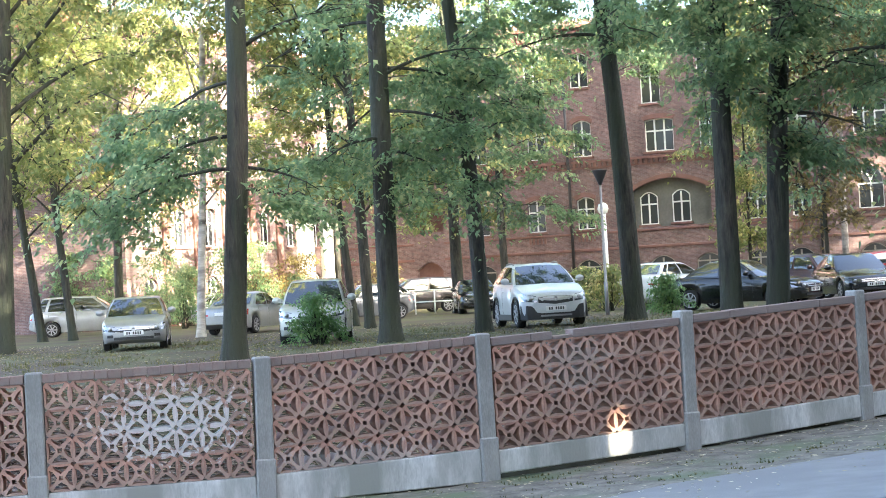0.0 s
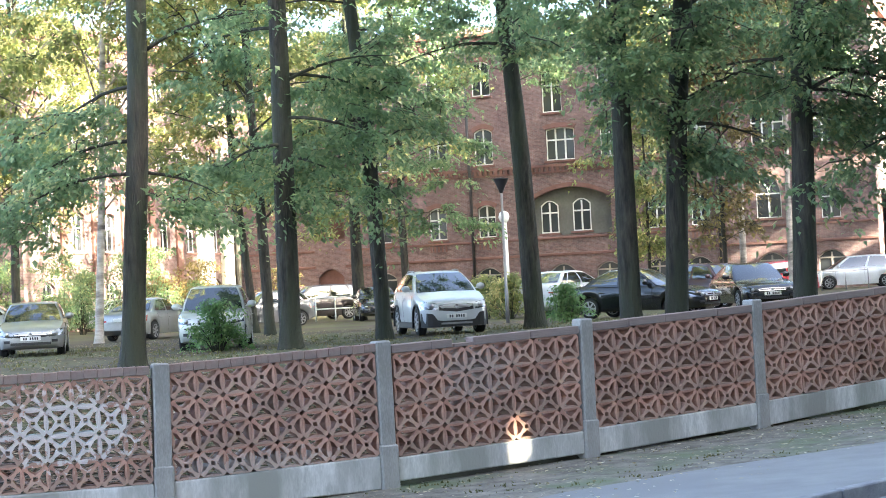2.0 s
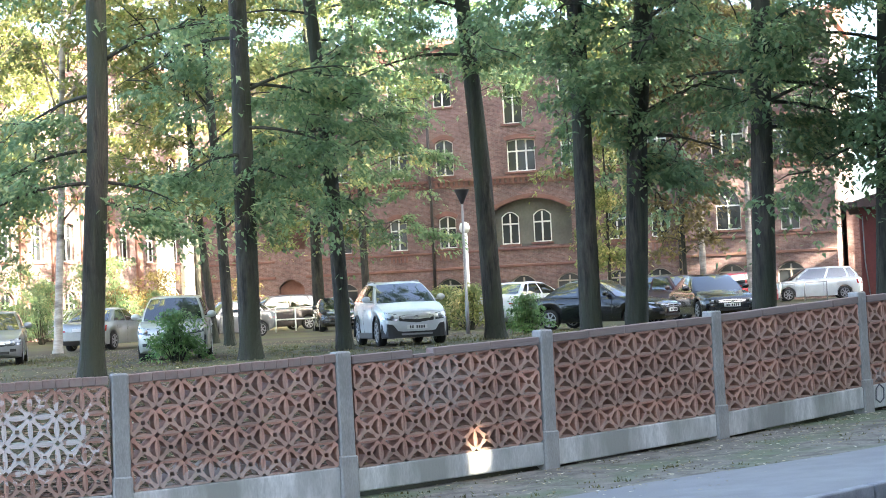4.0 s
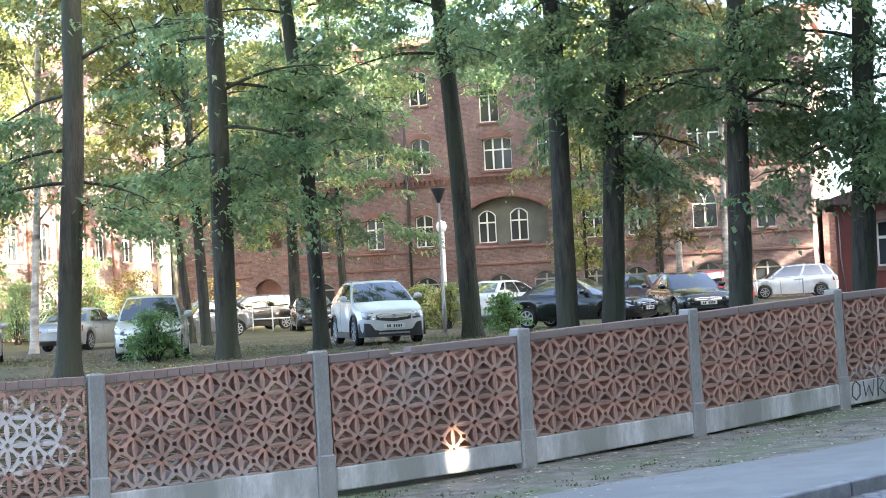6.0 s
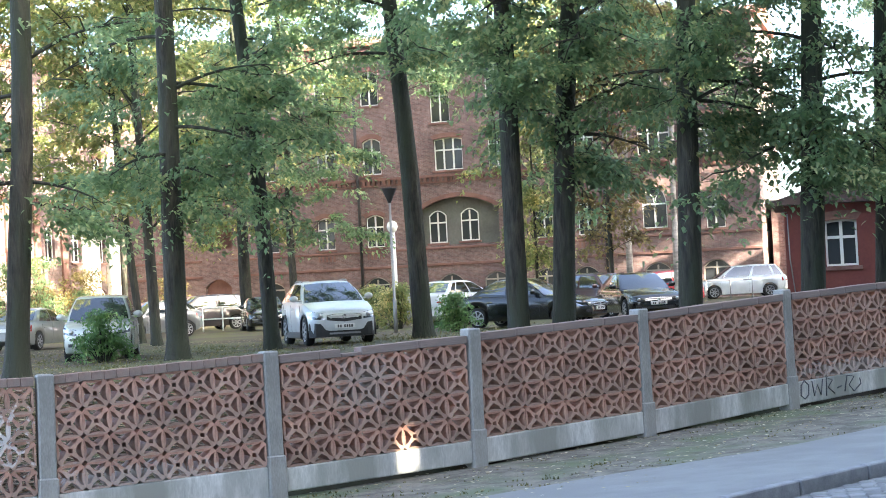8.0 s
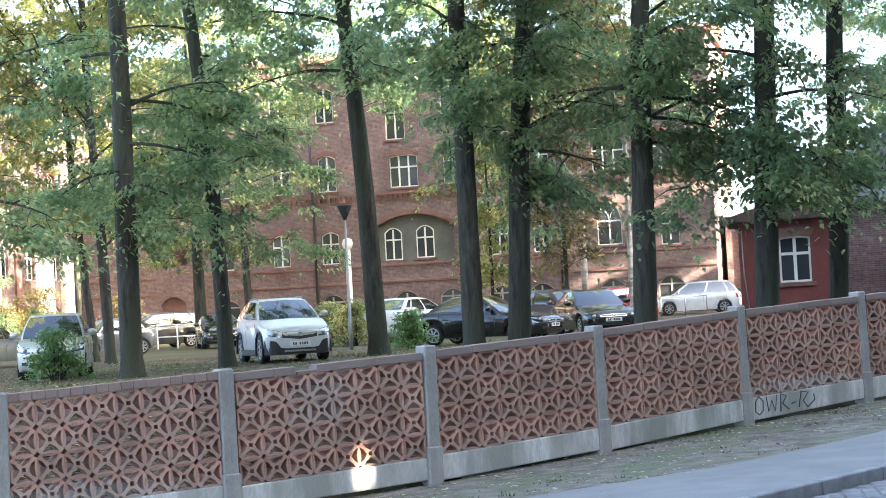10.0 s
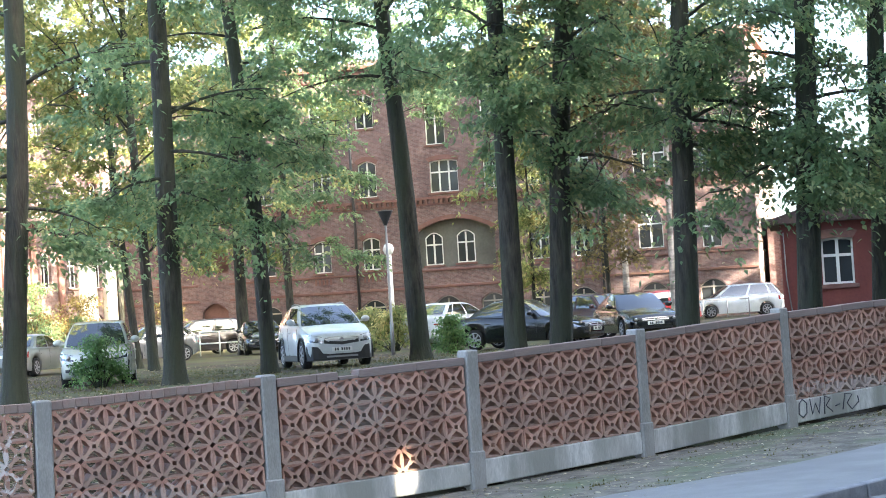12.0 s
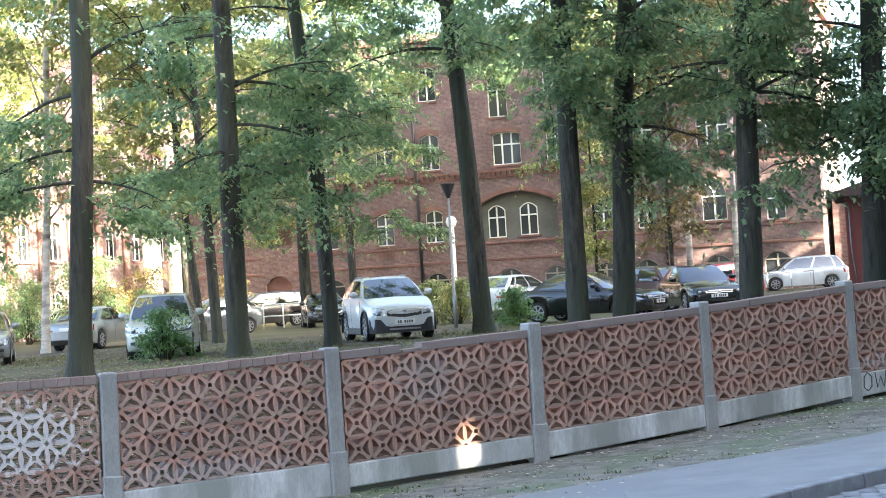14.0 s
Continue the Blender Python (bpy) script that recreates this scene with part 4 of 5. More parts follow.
# small dark-red house at the yard's corner
cabin = empty("red_house", pose(11.2, 60, 0, 0, 0, -11), "small dark-red painted house with a white window", "house", "", "structure")
cw = (1.72, 2.3, 0.98, 1.45, 0.04, False, 2)
part("wall", holed_bm([[(0, 0.6), (3.0, 0.6), (3.0, 4.25), (0, 4.25)], arch(*cw[:5])], 0, 0.35), M_REDW, cabin)
window(cabin, *cw)
part("side_wall", box_bm(0.0, 0.35, 0.35, 6.0, 0.6, 4.25, 0.01), M_REDW, cabin)
part("side_wall", box_bm(2.65, 3.0, 0.35, 6.0, 0.6, 4.25, 0.01), M_REDW, cabin)
part("roof", prism_bm([(-0.35, 0), (3.4, 0), (3.4, 0.12), (1.5, 0.7), (-0.35, 0.14)], -0.4, 6.2), M_DROOF, cabin, "low dark felt roof").location = (0, 0, 4.26)
tube("drainpipe", [(0.3, -0.06, 0.8), (0.12, -0.06, 2.6), (0.1, -0.06, 4.0)], [0.02] * 3, M_STEEL, cabin)
shed = empty("brick_outbuilding", pose(15.0, 66, 0, 0, 0, -4), "brick outbuilding with a grey pitched roof", "building", "", "structure")
part("wall", box_bm(0, 9, 0, 6, 0.6, 4.9, 0.02), M_BRICK, shed)
part("roof", prism_bm([(-0.4, 0), (9.4, 0), (9.4, 0.15), (6.0, 2.4), (2.5, 2.4), (-0.4, 0.2)], -0.4, 6.4), M_SHEET, shed, "grey sheet-metal pitched roof").location = (0, 0, 4.91)

# unseen tall blocks, added across the street and beside the yard, shade fence and yard
row = empty("street_shade_row", pose(ROAD_O.x, ROAD_O.y, 0, 0, 0, 52), "unseen plain row of houses added to shade fence and yard", "building", "", "structure")
OUT = [(-50, -0.8), (80, -0.8), (80, 25.5), (-50, 25.5)]
# Openings are invented, lined up with the sun to cast the fence's bright spot.
part("wall", holed_bm([OUT, [(-1.03, 8.66), (-0.915, 8.66), (-0.915, 9.2), (-1.03, 9.2)]], -16.4, -16), M_RENDER, row)
part("wall", holed_bm([OUT, [(-0.5, 13.4), (1.2, 13.4), (1.2, 15.2), (-0.5, 15.2)]], -28.4, -28), M_RENDER, row)
part("side_wall", box_bm(-50, -49.6, -28, -16.4, -0.8, 25.5), M_RENDER, row)
part("side_wall", box_bm(79.6, 80, -28, -16.4, -0.8, 25.5), M_RENDER, row)
part("roof", box_bm(-50.2, 80.2, -28.6, -15.8, 25.5, 25.8), M_ROOF, row)
# Extra height added only to shade the cars on the left.
part("upper_shade_block", box_bm(24, 70, -28, -16, 25.82, 36, 0.05), M_RENDER, row)
# Two unseen slabs, added to keep sun off the facade and the cars.
block = empty("side_shade_slabs", pose(34, 76, 0), "unseen tall slabs added to shade facade and cars", "building", "", "structure")
part("wall", box_bm(0, 3, 9.5, 18.6, 0.3, 36, 0.05), M_RENDER, block)
part("wall", box_bm(0, 3, -41, -25, 0.3, 37, 0.05), M_RENDER, block)


# ---- parked cars ----
def lerp(a, b, t):
    return a + (b - a) * t


SHAPES = {
    # length, width, height, cowl, roof front, roof rear and tail of the glass from the nose, nose height, belt height, tail height, wheel radius
    "suv": (4.28, 1.78, 1.64, (1.0, 1.95, 3.4, 4.08), 0.93, 1.1, 1.12, 0.35),
    "sedan": (4.55, 1.74, 1.43, (1.25, 2.05, 3.2, 3.95), 0.78, 0.93, 0.98, 0.31),
    "hatch": (3.7, 1.66, 1.52, (0.85, 1.5, 3.0, 3.6), 0.90, 0.98, 1.04, 0.30),
    "minivan": (4.8, 1.95, 1.75, (0.95, 1.9, 4.25, 4.7), 0.94, 1.06, 1.10, 0.33),
}


def car(shape, x, y, rz, paint, label, grille="bar", tall=1.0, cladding=False, rails=False):
    """A car: a body lofted from nose to tail with open wheel arches, a tapered cabin with glass let into it, wheels, lamps, plates and mirrors."""
    L, W, H, (g0, g1, g2, g3), nose, belt, tail, wr = SHAPES[shape]
    H *= tall
    hw, ra = W / 2, wr + 0.06
    thing = empty("car", pose(x, y, land(x, y), 0, 0, rz), label, "car", "cars parked in the yard")
    axles = (0.195 * L, 0.80 * L)

    def top(d):
        return float(np.interp(d, [0, 0.05, 0.14, 0.4, g0, g1, g2, g3, L - 0.12, L - 0.04, L],
                               [nose - 0.2, nose - 0.13, nose - 0.07, nose, belt - 0.02, belt, belt + 0.03, tail, tail - 0.03, tail - 0.1, tail - 0.2]))

    def half(d):
        return hw * float(np.interp(d, [0, 0.03, 0.08, 0.18, 0.38, 0.8, L - 0.9, L - 0.4, L - 0.14, L - 0.04, L], [0.4, 0.64, 0.79, 0.895, 0.965, 1, 1, 0.975, 0.91, 0.82, 0.6]))

    def low(d):
        z = float(np.interp(d, [0, 0.1, 0.4, L - 0.4, L], [0.3, 0.22, 0.19, 0.2, 0.36]))
        for ax in axles:
            if abs(d - ax) < ra:
                z = max(z, wr + math.sqrt(ra * ra - (d - ax) ** 2))
        return z

    def section(d):
        w, zb, zt = half(d), low(d), top(d)
        sh = zt - 0.07
        return [(0, zb), (w * 0.84, zb), (w * 0.955, zb + 0.012), (w * 0.99, lerp(zb, sh, 0.3)), (w, lerp(zb, sh, 0.62)), (w * 0.985, sh - 0.02), (w * 0.93, zt - 0.015), (w * 0.62, zt + 0.012), (0, zt + 0.028)]

    ds = {0, 0.03, 0.08, 0.18, 0.38, g0, g1, lerp(g1, g2, 0.5), g2, g3, L - 0.4, L - 0.14, L - 0.04, L}
    for ax in axles:
        ds |= {ax + ra * q for q in (-1.001, -0.98, -0.87, -0.6, -0.25, 0.25, 0.6, 0.87, 0.98, 1.001)}
    ds = sorted(ds)
    bm = bmesh.new()
    rings = []
    for d in ds:
        sec = section(d)
        rings.append([bm.verts.new((L / 2 - d, yy, zz)) for yy, zz in [(-a, b) for a, b in sec] + sec[-2:0:-1]])
    n = 16
    for a, b in zip(rings, rings[1:]):
        for k in range(n):
            bm.faces.new((a[k], a[(k + 1) % n], b[(k + 1) % n], b[k]))
    bm.faces.new(rings[0])
    bm.faces.new(rings[-1][::-1])
    bmesh.ops.recalc_face_normals(bm, faces=bm.faces)
    part("body", bm, paint, thing, "", True).data.set_sharp_from_angle(angle=radians(42))

    # cabin: base and roof outlines, met by index
    roof_w, base_w = hw * 0.70, hw * 0.925

    def across(u, v, rear=False):
        """A point on the windscreen or rear screen: u across from -1 to 1, v from the belt to the roof."""
        d0, d1 = (g3 - 0.1 * u * u, g2 - 0.06 * u * u) if rear else (g0 + 0.2 * u * u, g1 + 0.1 * u * u)
        d = lerp(d0, d1, v) + (0.04 if rear else -0.04) * math.sin(math.pi * v)
        w = lerp(base_w, roof_w, v) + 0.03 * math.sin(math.pi * v)
        return Vector((L / 2 - d, u * w, lerp(top(d0) - 0.02, H - 0.06 + 0.02 * (1 - u * u), v)))

    def flank(f, v, sgn):
        """A point on the side of the cabin: f from the front pillar to the rear, v from the belt to the roof."""
        a, b = across(sgn, v), across(sgn, v, True)
        p = a.lerp(b, f)
        p.y += sgn * 0.035 * math.sin(math.pi * f)
        p.z = lerp(top(L / 2 - p.x) - 0.02 if v < 0.01 else p.z, p.z, min(v * 8, 1)) + 0.03 * v * math.sin(math.pi * f)
        return p

    FR = (0, 0.1, 0.3, 0.5, 0.7, 0.9)

    def lap(v):
        """The cabin's outline at one height, once round."""
        return [across(u, v) for u in (1, 0.5, 0, -0.5)] + [flank(f, v, -1) for f in FR] + [across(u, v, True) for u in (-1, -0.5, 0, 0.5, 1)] + [flank(f, v, 1) for f in FR[:0:-1]]

    bm = bmesh.new()
    loops = [[bm.verts.new(p) for p in lap(v)] for v in (0, 0.25, 0.5, 0.75, 0.94, 1.0)]
    mid = Vector((L / 2 - (g1 + g2) / 2, 0, 0))
    for s, dz in ((0.9, 0.028), (0.55, 0.05)):
        loops.append([bm.verts.new(((p.x - mid.x) * s + mid.x, p.y * s, p.z + dz)) for p in lap(1.0)])
    m = len(loops[0])
    for a, b in zip(loops, loops[1:]):
        for k in range(m):
            bm.faces.new((a[k], a[(k + 1) % m], b[(k + 1) % m], b[k]))
    bm.faces.new(loops[-1])
    bmesh.ops.recalc_face_normals(bm, faces=bm.faces)
    part("cabin", bm, paint, thing, "", True).data.set_sharp_from_angle(angle=radians(50))

    def pane(name, fn, us, vs, out):
        pts = [fn(u, v) + Vector(out) for v in vs for u in us]
        w = len(us)
        mesh_object(name, pts, [(j * w + i, j * w + i + 1, (j + 1) * w + i + 1, (j + 1) * w + i) for j in range(len(vs) - 1) for i in range(w - 1)], M_GLASS, thing, "", True)

    vs = (0.1, 0.3, 0.5, 0.7, 0.93)
    pane("windscreen", lambda u, v: across(u, v), (-0.93, -0.6, -0.2, 0.2, 0.6, 0.93), (0.04, 0.3, 0.5, 0.7, 0.95), (0.014, 0, 0.012))
    pane("rear_window", lambda u, v: across(u, v, True), (-0.88, -0.5, 0, 0.5, 0.88), (0.14, 0.35, 0.6, 0.92), (-0.014, 0, 0.012))
    for sgn in (-1, 1):
        cut = (0.05, 0.46, 0.5, 0.82, 0.86, 0.965) if shape != "sedan" else (0.06, 0.47, 0.51, 0.9)
        for q in range(0, len(cut), 2):
            fs = [lerp(cut[q], cut[q + 1], t) for t in (0, 0.33, 0.67, 1)]
            pane("side_window" if q < 4 else "quarter_window", lambda f, v: flank(f, v, sgn), fs, vs, (0, sgn * 0.012, 0))

    # wheels
    for d in axles:
        for sgn in (-1, 1):
            wheel = lathe("wheel", [(wr * 0.68, -0.1), (wr * 0.93, -0.105), (wr, -0.07), (wr, 0.07), (wr * 0.93, 0.105), (wr * 0.68, 0.1)], M_TYRE, thing, "", 20, pose(L / 2 - d, sgn * (hw - 0.125), wr, 90, 0, 0))
            bm = bmesh.new()
            for a in range(7):
                box_bm(0.02, wr * 0.66, -0.024, 0.024, -0.112, 0.112, 0.006, bm)
                bmesh.ops.rotate(bm, verts=bm.verts, cent=(0, 0, 0), matrix=Matrix.Rotation(2 * math.pi / 7, 3, "Z"))
            for zz in (-0.108, 0.108):
                ring = [bm.verts.new((r * math.cos(a * math.pi / 9), r * math.sin(a * math.pi / 9), zz)) for r in (wr * 0.72, wr * 0.63) for a in range(18)]
                for a in range(18):
                    bm.faces.new((ring[a], ring[(a + 1) % 18], ring[18 + (a + 1) % 18], ring[18 + a]))
            part("rim", bm, M_RIM, wheel)
            # Black disc stands in for the dark gaps between the spokes.
            lathe("spoke_gap_disc", [(wr * 0.6, -0.07), (wr * 0.6, 0.07), (0.0, 0.075)], M_BLACK, wheel, "", 14)

    def face(name, y0, y1, zlo, zhi, mat, out=0.014, tail_end=False, parent=None, label_="", cols=7):
        """A slab that follows the bowed nose or tail, between the heights zlo(y) and zhi(y)."""
        bm = bmesh.new()
        grid = []
        for i in range(cols):
            yy = lerp(y0, y1, i / (cols - 1))
            dd = float(np.interp(abs(yy) / hw, [0, 0.4, 0.64, 0.79, 0.895, 0.965, 1], [0, 0, 0.03, 0.08, 0.18, 0.38, 0.8]))
            if tail_end:
                dd = float(np.interp(abs(yy) / hw, [0, 0.6, 0.82, 0.91, 0.975, 1], [0, 0, 0.04, 0.14, 0.4, 0.9]))
            s = -1 if tail_end else 1
            tilt = [max(0.0, (zz - (tail if tail_end else nose) + 0.22)) * 0.5 for zz in (zlo(yy), zhi(yy))]
            grid.append([bm.verts.new((s * (L / 2 - dd + o - tl), yy, zz)) for o in (out, -0.08) for zz, tl in zip((zlo(yy), zhi(yy)), tilt)])
        for a, b in zip(grid, grid[1:]):
            for p, q in ((0, 1), (1, 3), (3, 2), (2, 0)):
                bm.faces.new((a[p], a[q], b[q], b[p]))
        bm.faces.new([grid[0][k] for k in (0, 2, 3, 1)])
        bm.faces.new([grid[-1][k] for k in (0, 1, 3, 2)])
        bmesh.ops.recalc_face_normals(bm, faces=bm.faces)
        return part(name, bm, mat, parent or thing, label_)

    zg = nose - 0.22
    big = 1.35 if cladding else 1.0
    gw = 0.5 * hw if grille == "wide" else 0.36 * hw
    dark = face("grille", -gw, gw, lambda v: zg - 0.1 * big + 0.05 * abs(v) / gw, lambda v: zg + 0.07 - 0.03 * (abs(v) / gw) ** 3, M_BLACK)
    if grille == "wide":
        face("badge_bar", -gw * 0.96, gw * 0.96, lambda v: zg - 0.005, lambda v: zg + 0.022, M_CHROME, 0.028, parent=dark)
        face("rim_strip", -gw, gw, lambda v: zg + 0.066 - 0.03 * (abs(v) / gw) ** 3, lambda v: zg + 0.082 - 0.03 * (abs(v) / gw) ** 3, M_CHROME, 0.022, parent=dark)
        lathe("badge", [(0.055, 0), (0.055, 0.012), (0.04, 0.012), (0.04, 0.006), (0.0, 0.006)], M_CHROME, dark, "", 14, pose(L / 2 + 0.026, 0, zg + 0.008, 0, 90, 0))
    for sgn in (-1, 1):
        a, b = sorted((sgn * hw * 0.55, sgn * hw * 0.95))
        rise = lambda v: 0.07 * (abs(v) / hw - 0.55) / 0.4
        lamp_ = face("headlamp", a, b, lambda v: zg - 0.06 * big + rise(v) * 0.6, lambda v: zg + 0.085 + rise(v), M_HEAD, 0.012)
        bm = bmesh.new()
        bmesh.ops.create_uvsphere(bm, u_segments=10, v_segments=6, radius=1, matrix=pose(L / 2 - 0.045, sgn * hw * 0.7, zg + 0.03) @ Matrix.Diagonal((0.05, 0.06, 0.055, 1)))
        part("reflector", bm, M_CHROME, lamp_, "", True)
        fog = lambda v: 0.42 if cladding else 0.36
        face("fog_lamp", *sorted((sgn * hw * 0.62, sgn * hw * 0.8)), lambda v: fog(v), lambda v: fog(v) + 0.075, M_BLACK, 0.02, cols=4)
        bm = bmesh.new()
        bmesh.ops.create_uvsphere(bm, u_segments=12, v_segments=8, radius=1, matrix=pose(L / 2 - g0 - 0.45, sgn * (hw + 0.1), belt + 0.1) @ Matrix.Diagonal((0.075, 0.115, 0.085, 1)))
        box_bm(L / 2 - g0 - 0.47, L / 2 - g0 - 0.41, *sorted((sgn * (hw - 0.12), sgn * (hw + 0.05))), belt + 0.03, belt + 0.07, 0, bm)
        part("mirror", bm, paint, thing, "", True)
        face("tail_lamp", *sorted((sgn * hw * 0.62, sgn * hw * 0.95)), lambda v: tail - 0.32, lambda v: tail - 0.12, M_TAIL, 0.012, True)
        for d in (g0 + 0.3, lerp(g0, g3, 0.48), lerp(g0, g3, 0.8)):
            zz = [lerp(max(low(d), 0.24) + 0.06, top(d) - 0.07, t) for t in (0, 0.3, 0.62, 1)]
            tube("door_seam", [(L / 2 - d, sgn * half(d) * w, z) for z, w in zip(zz, (0.972, 0.992, 1.0, 0.985))], [0.005] * 4, M_BLACK, thing, "", 4)
        for d in (lerp(g0, g3, 0.42), lerp(g0, g3, 0.72)):
            part("door_handle", box_bm(L / 2 - d - 0.09, L / 2 - d + 0.09, *sorted((sgn * (hw - 0.02), sgn * (hw + 0.022))), belt - 0.19, belt - 0.155, 0.008), paint, thing)
    if cladding:
        corner = lambda v: 0.36 + 0.2 * smooth01((abs(v) / hw - 0.5) / 0.22)
        face("front_bumper", -0.95 * hw, 0.95 * hw, lambda v: 0.21, corner, M_BLACK, 0.018, label_="black plastic lower bumper", cols=15)
        face("skid_plate", -0.45 * hw, 0.45 * hw, lambda v: 0.27, lambda v: 0.315, M_RIM, 0.035)
        face("rear_bumper", -0.95 * hw, 0.95 * hw, lambda v: 0.3, lambda v: 0.52, M_BLACK, 0.018, True, cols=11)
        for sgn in (-1, 1):
            part("side_cladding", box_bm(L / 2 - axles[1] + ra, L / 2 - axles[0] - ra, *sorted((sgn * (hw - 0.09), sgn * (hw + 0.012))), 0.18, 0.34, 0.02), M_BLACK, thing)
            for ax in axles:
                pts = [(L / 2 - ax + (ra + 0.02) * math.cos(t * math.pi / 10), sgn * (hw - 0.012), wr + (ra + 0.02) * math.sin(t * math.pi / 10)) for t in range(-1, 12)]
                tube("arch_trim", pts, [0.03] * len(pts), M_BLACK, thing, "", 5)
    else:
        face("bumper_strip", -0.93 * hw, 0.93 * hw, lambda v: 0.52, lambda v: 0.555, M_BLACK, 0.016, cols=11)
        face("air_intake", -0.6 * hw, 0.6 * hw, lambda v: 0.3, lambda v: 0.37, M_BLACK, 0.012)
        face("rear_bumper", -0.93 * hw, 0.93 * hw, lambda v: 0.38, lambda v: 0.6, paint, 0.045, True, cols=11)
    zp = 0.47
    for s, sx, zz in ((1, L / 2 + 0.03, zp), (-1, -L / 2 - 0.055, 0.72)):
        plate = part("number_plate", box_bm(sx - 0.02, sx + 0.008, -0.26, 0.26, zz - 0.055, zz + 0.055, 0.004), M_PLATE, thing)
        for k in (-0.19, -0.13, -0.02, 0.04, 0.1, 0.16):
            part("plate_bar", box_bm(*sorted((sx + s * 0.006, sx + s * 0.011)), k, k + 0.038, zz - 0.035, zz + 0.035), M_INK, plate)
    if rails:
        for sgn in (-1, 1):
            tube("roof_rail", [flank(f, 1.0, sgn) + Vector((0, -sgn * 0.05, z)) for f, z in ((0.1, 0.01), (0.2, 0.05), (0.5, 0.055), (0.85, 0.05), (0.97, 0.0))], [0.018] * 5, M_STEEL, thing, "", 6)
    return thing


P_WHITE, P_SILVER = car_paint("pearl_white_paint", (0.62, 0.64, 0.65), 0.15), car_paint("silver_paint", (0.32, 0.33, 0.33), 0.55)
P_PALE, P_BLACK = car_paint("pale_green_silver_paint", (0.5, 0.52, 0.48), 0.4), car_paint("black_paint", (0.008, 0.009, 0.011), 0.0, 0.22)
P_BROWN, P_RED = car_paint("brown_grey_paint", (0.05, 0.042, 0.042), 0.3), car_paint("bright_red_paint", (0.5, 0.02, 0.025), 0.1)
P_MAROON, P_GREY = car_paint("dark_maroon_paint", (0.06, 0.018, 0.018), 0.2), car_paint("mid_grey_paint", (0.2, 0.21, 0.22), 0.5)
car("suv", -2.72, 50.4, -75, P_WHITE, "pearl-white compact SUV with black lower cladding", "wide", 1.0, True, True)
car("sedan", -13.9, 52.0, -78, P_SILVER, "silver saloon car parked nose towards the fence", "wide")
car("hatch", -8.13, 47.6, -85, P_PALE, "pale silver hatchback half hidden behind a bush", "bar", 1.03)
car("sedan", -13.75, 66.5, 78, P_SILVER, "silver saloon car parked tail towards the street")
car("minivan", -24.5, 83.0, 13, P_SILVER, "silver people carrier parked under slender trees")
car("minivan", -11.0, 92.0, 212, P_BROWN, "brown-grey people carrier near the brick building", "bar", 0.97)
car("hatch", -11.2, 78.0, 214, P_GREY, "grey hatchback behind two thin trunks", "bar", 0.98)
car("sedan", 3.0, 57.5, -30, P_BLACK, "black saloon car parked behind the tree trunks", "wide", 1.0)
car("suv", 0.9, 68.0, 58, P_WHITE, "white car parked tail towards the street", "bar", 0.95)
car("sedan", 6.6, 61.0, -80, P_BLACK, "dark saloon car with round headlamps", "wide", 1.0)
car("hatch", 6.0, 66.5, -50, P_MAROON, "dark maroon car between other parked cars")
car("hatch", 9.2, 78.0, 200, P_RED, "bright red hatchback parked beyond the trees")
car("minivan", 16.35, 101.0, 178, P_WHITE, "white estate van standing in the sun", "bar", 0.97)
car("sedan", -7.1, 82.0, -80, P_BLACK, "black car in the shade beside the facade", "bar", 1.0)
car("hatch", -20.0, 92.0, 30, P_WHITE, "white car in the sun before the wing")
car("hatch", -17.0, 95.0, 190, P_GREY, "grey car in the sun before the wing")


# ---- bushes, lamps, rail ----
def bush(x, y, r, h, seed, mat, label):
    rng = random.Random(seed)
    thing = empty("bush", on_land(x, y), label, "bush", "bushes of the yard")
    cs, lv, lf = [], [], []
    for k in range(60):
        a, u = rng.uniform(0, 6.283), rng.random()
        z = h * (0.08 + 0.92 * u)
        rr = r * math.sqrt(rng.random()) * (1.05 - 0.55 * u * u) * (0.75 + 0.25 * math.sin(3 * a + seed))
        c = Vector((rr * math.cos(a), rr * math.sin(a), z))
        cs.append(c)
        if k % 2 == 0:
            v2, f2 = tube_data([(0.1 * math.cos(a), 0.1 * math.sin(a), -0.05), (c.x * 0.5, c.y * 0.5, z * 0.6), c], [0.015, 0.01, 0.005], 4)
            o = len(lv)
            lv += v2
            lf += [tuple(q + o for q in fc) for fc in f2]
    mesh_object("stemwork", lv, lf, M_BARK, thing)
    leaf_cloud("foliage", cs, 45, 0.16 * max(1.0, r / 0.8), 0.8, 0.09 * max(1.0, r / 0.9), mat, thing, seed)
    return thing


bush(-7.6, 44.4, 0.72, 1.15, 71, M_BUSH, "dense dark green bush in front of a parked car")
bush(0.72, 56.0, 0.75, 1.05, 72, M_BUSH, "dark green bush beside a tree trunk")
bush(-1.1, 66.0, 1.1, 1.5, 73, M_LEAF_SUN, "sunlit yellow-green bush before the building")
bush(-2.0, 68.0, 1.0, 1.5, 74, M_LEAF_SUN, "sunlit yellow-green bush before the building")
bush(0.3, 69.0, 1.0, 1.4, 75, M_LEAF_SUN, "sunlit yellow-green bush before the building")

for bx, by, br, bh, seed in ((-24.5, 100.0, 1.6, 3.2, 76), (-21.0, 104.0, 1.5, 2.6, 77), (-18.3, 101.0, 1.7, 3.4, 78), (-14.0, 104.0, 1.5, 2.8, 79), (-27.5, 97.0, 1.6, 3.6, 80)):
    bush(bx, by, br, bh, seed, M_AUTUMN, "sunlit russet shrub before the brick wing")

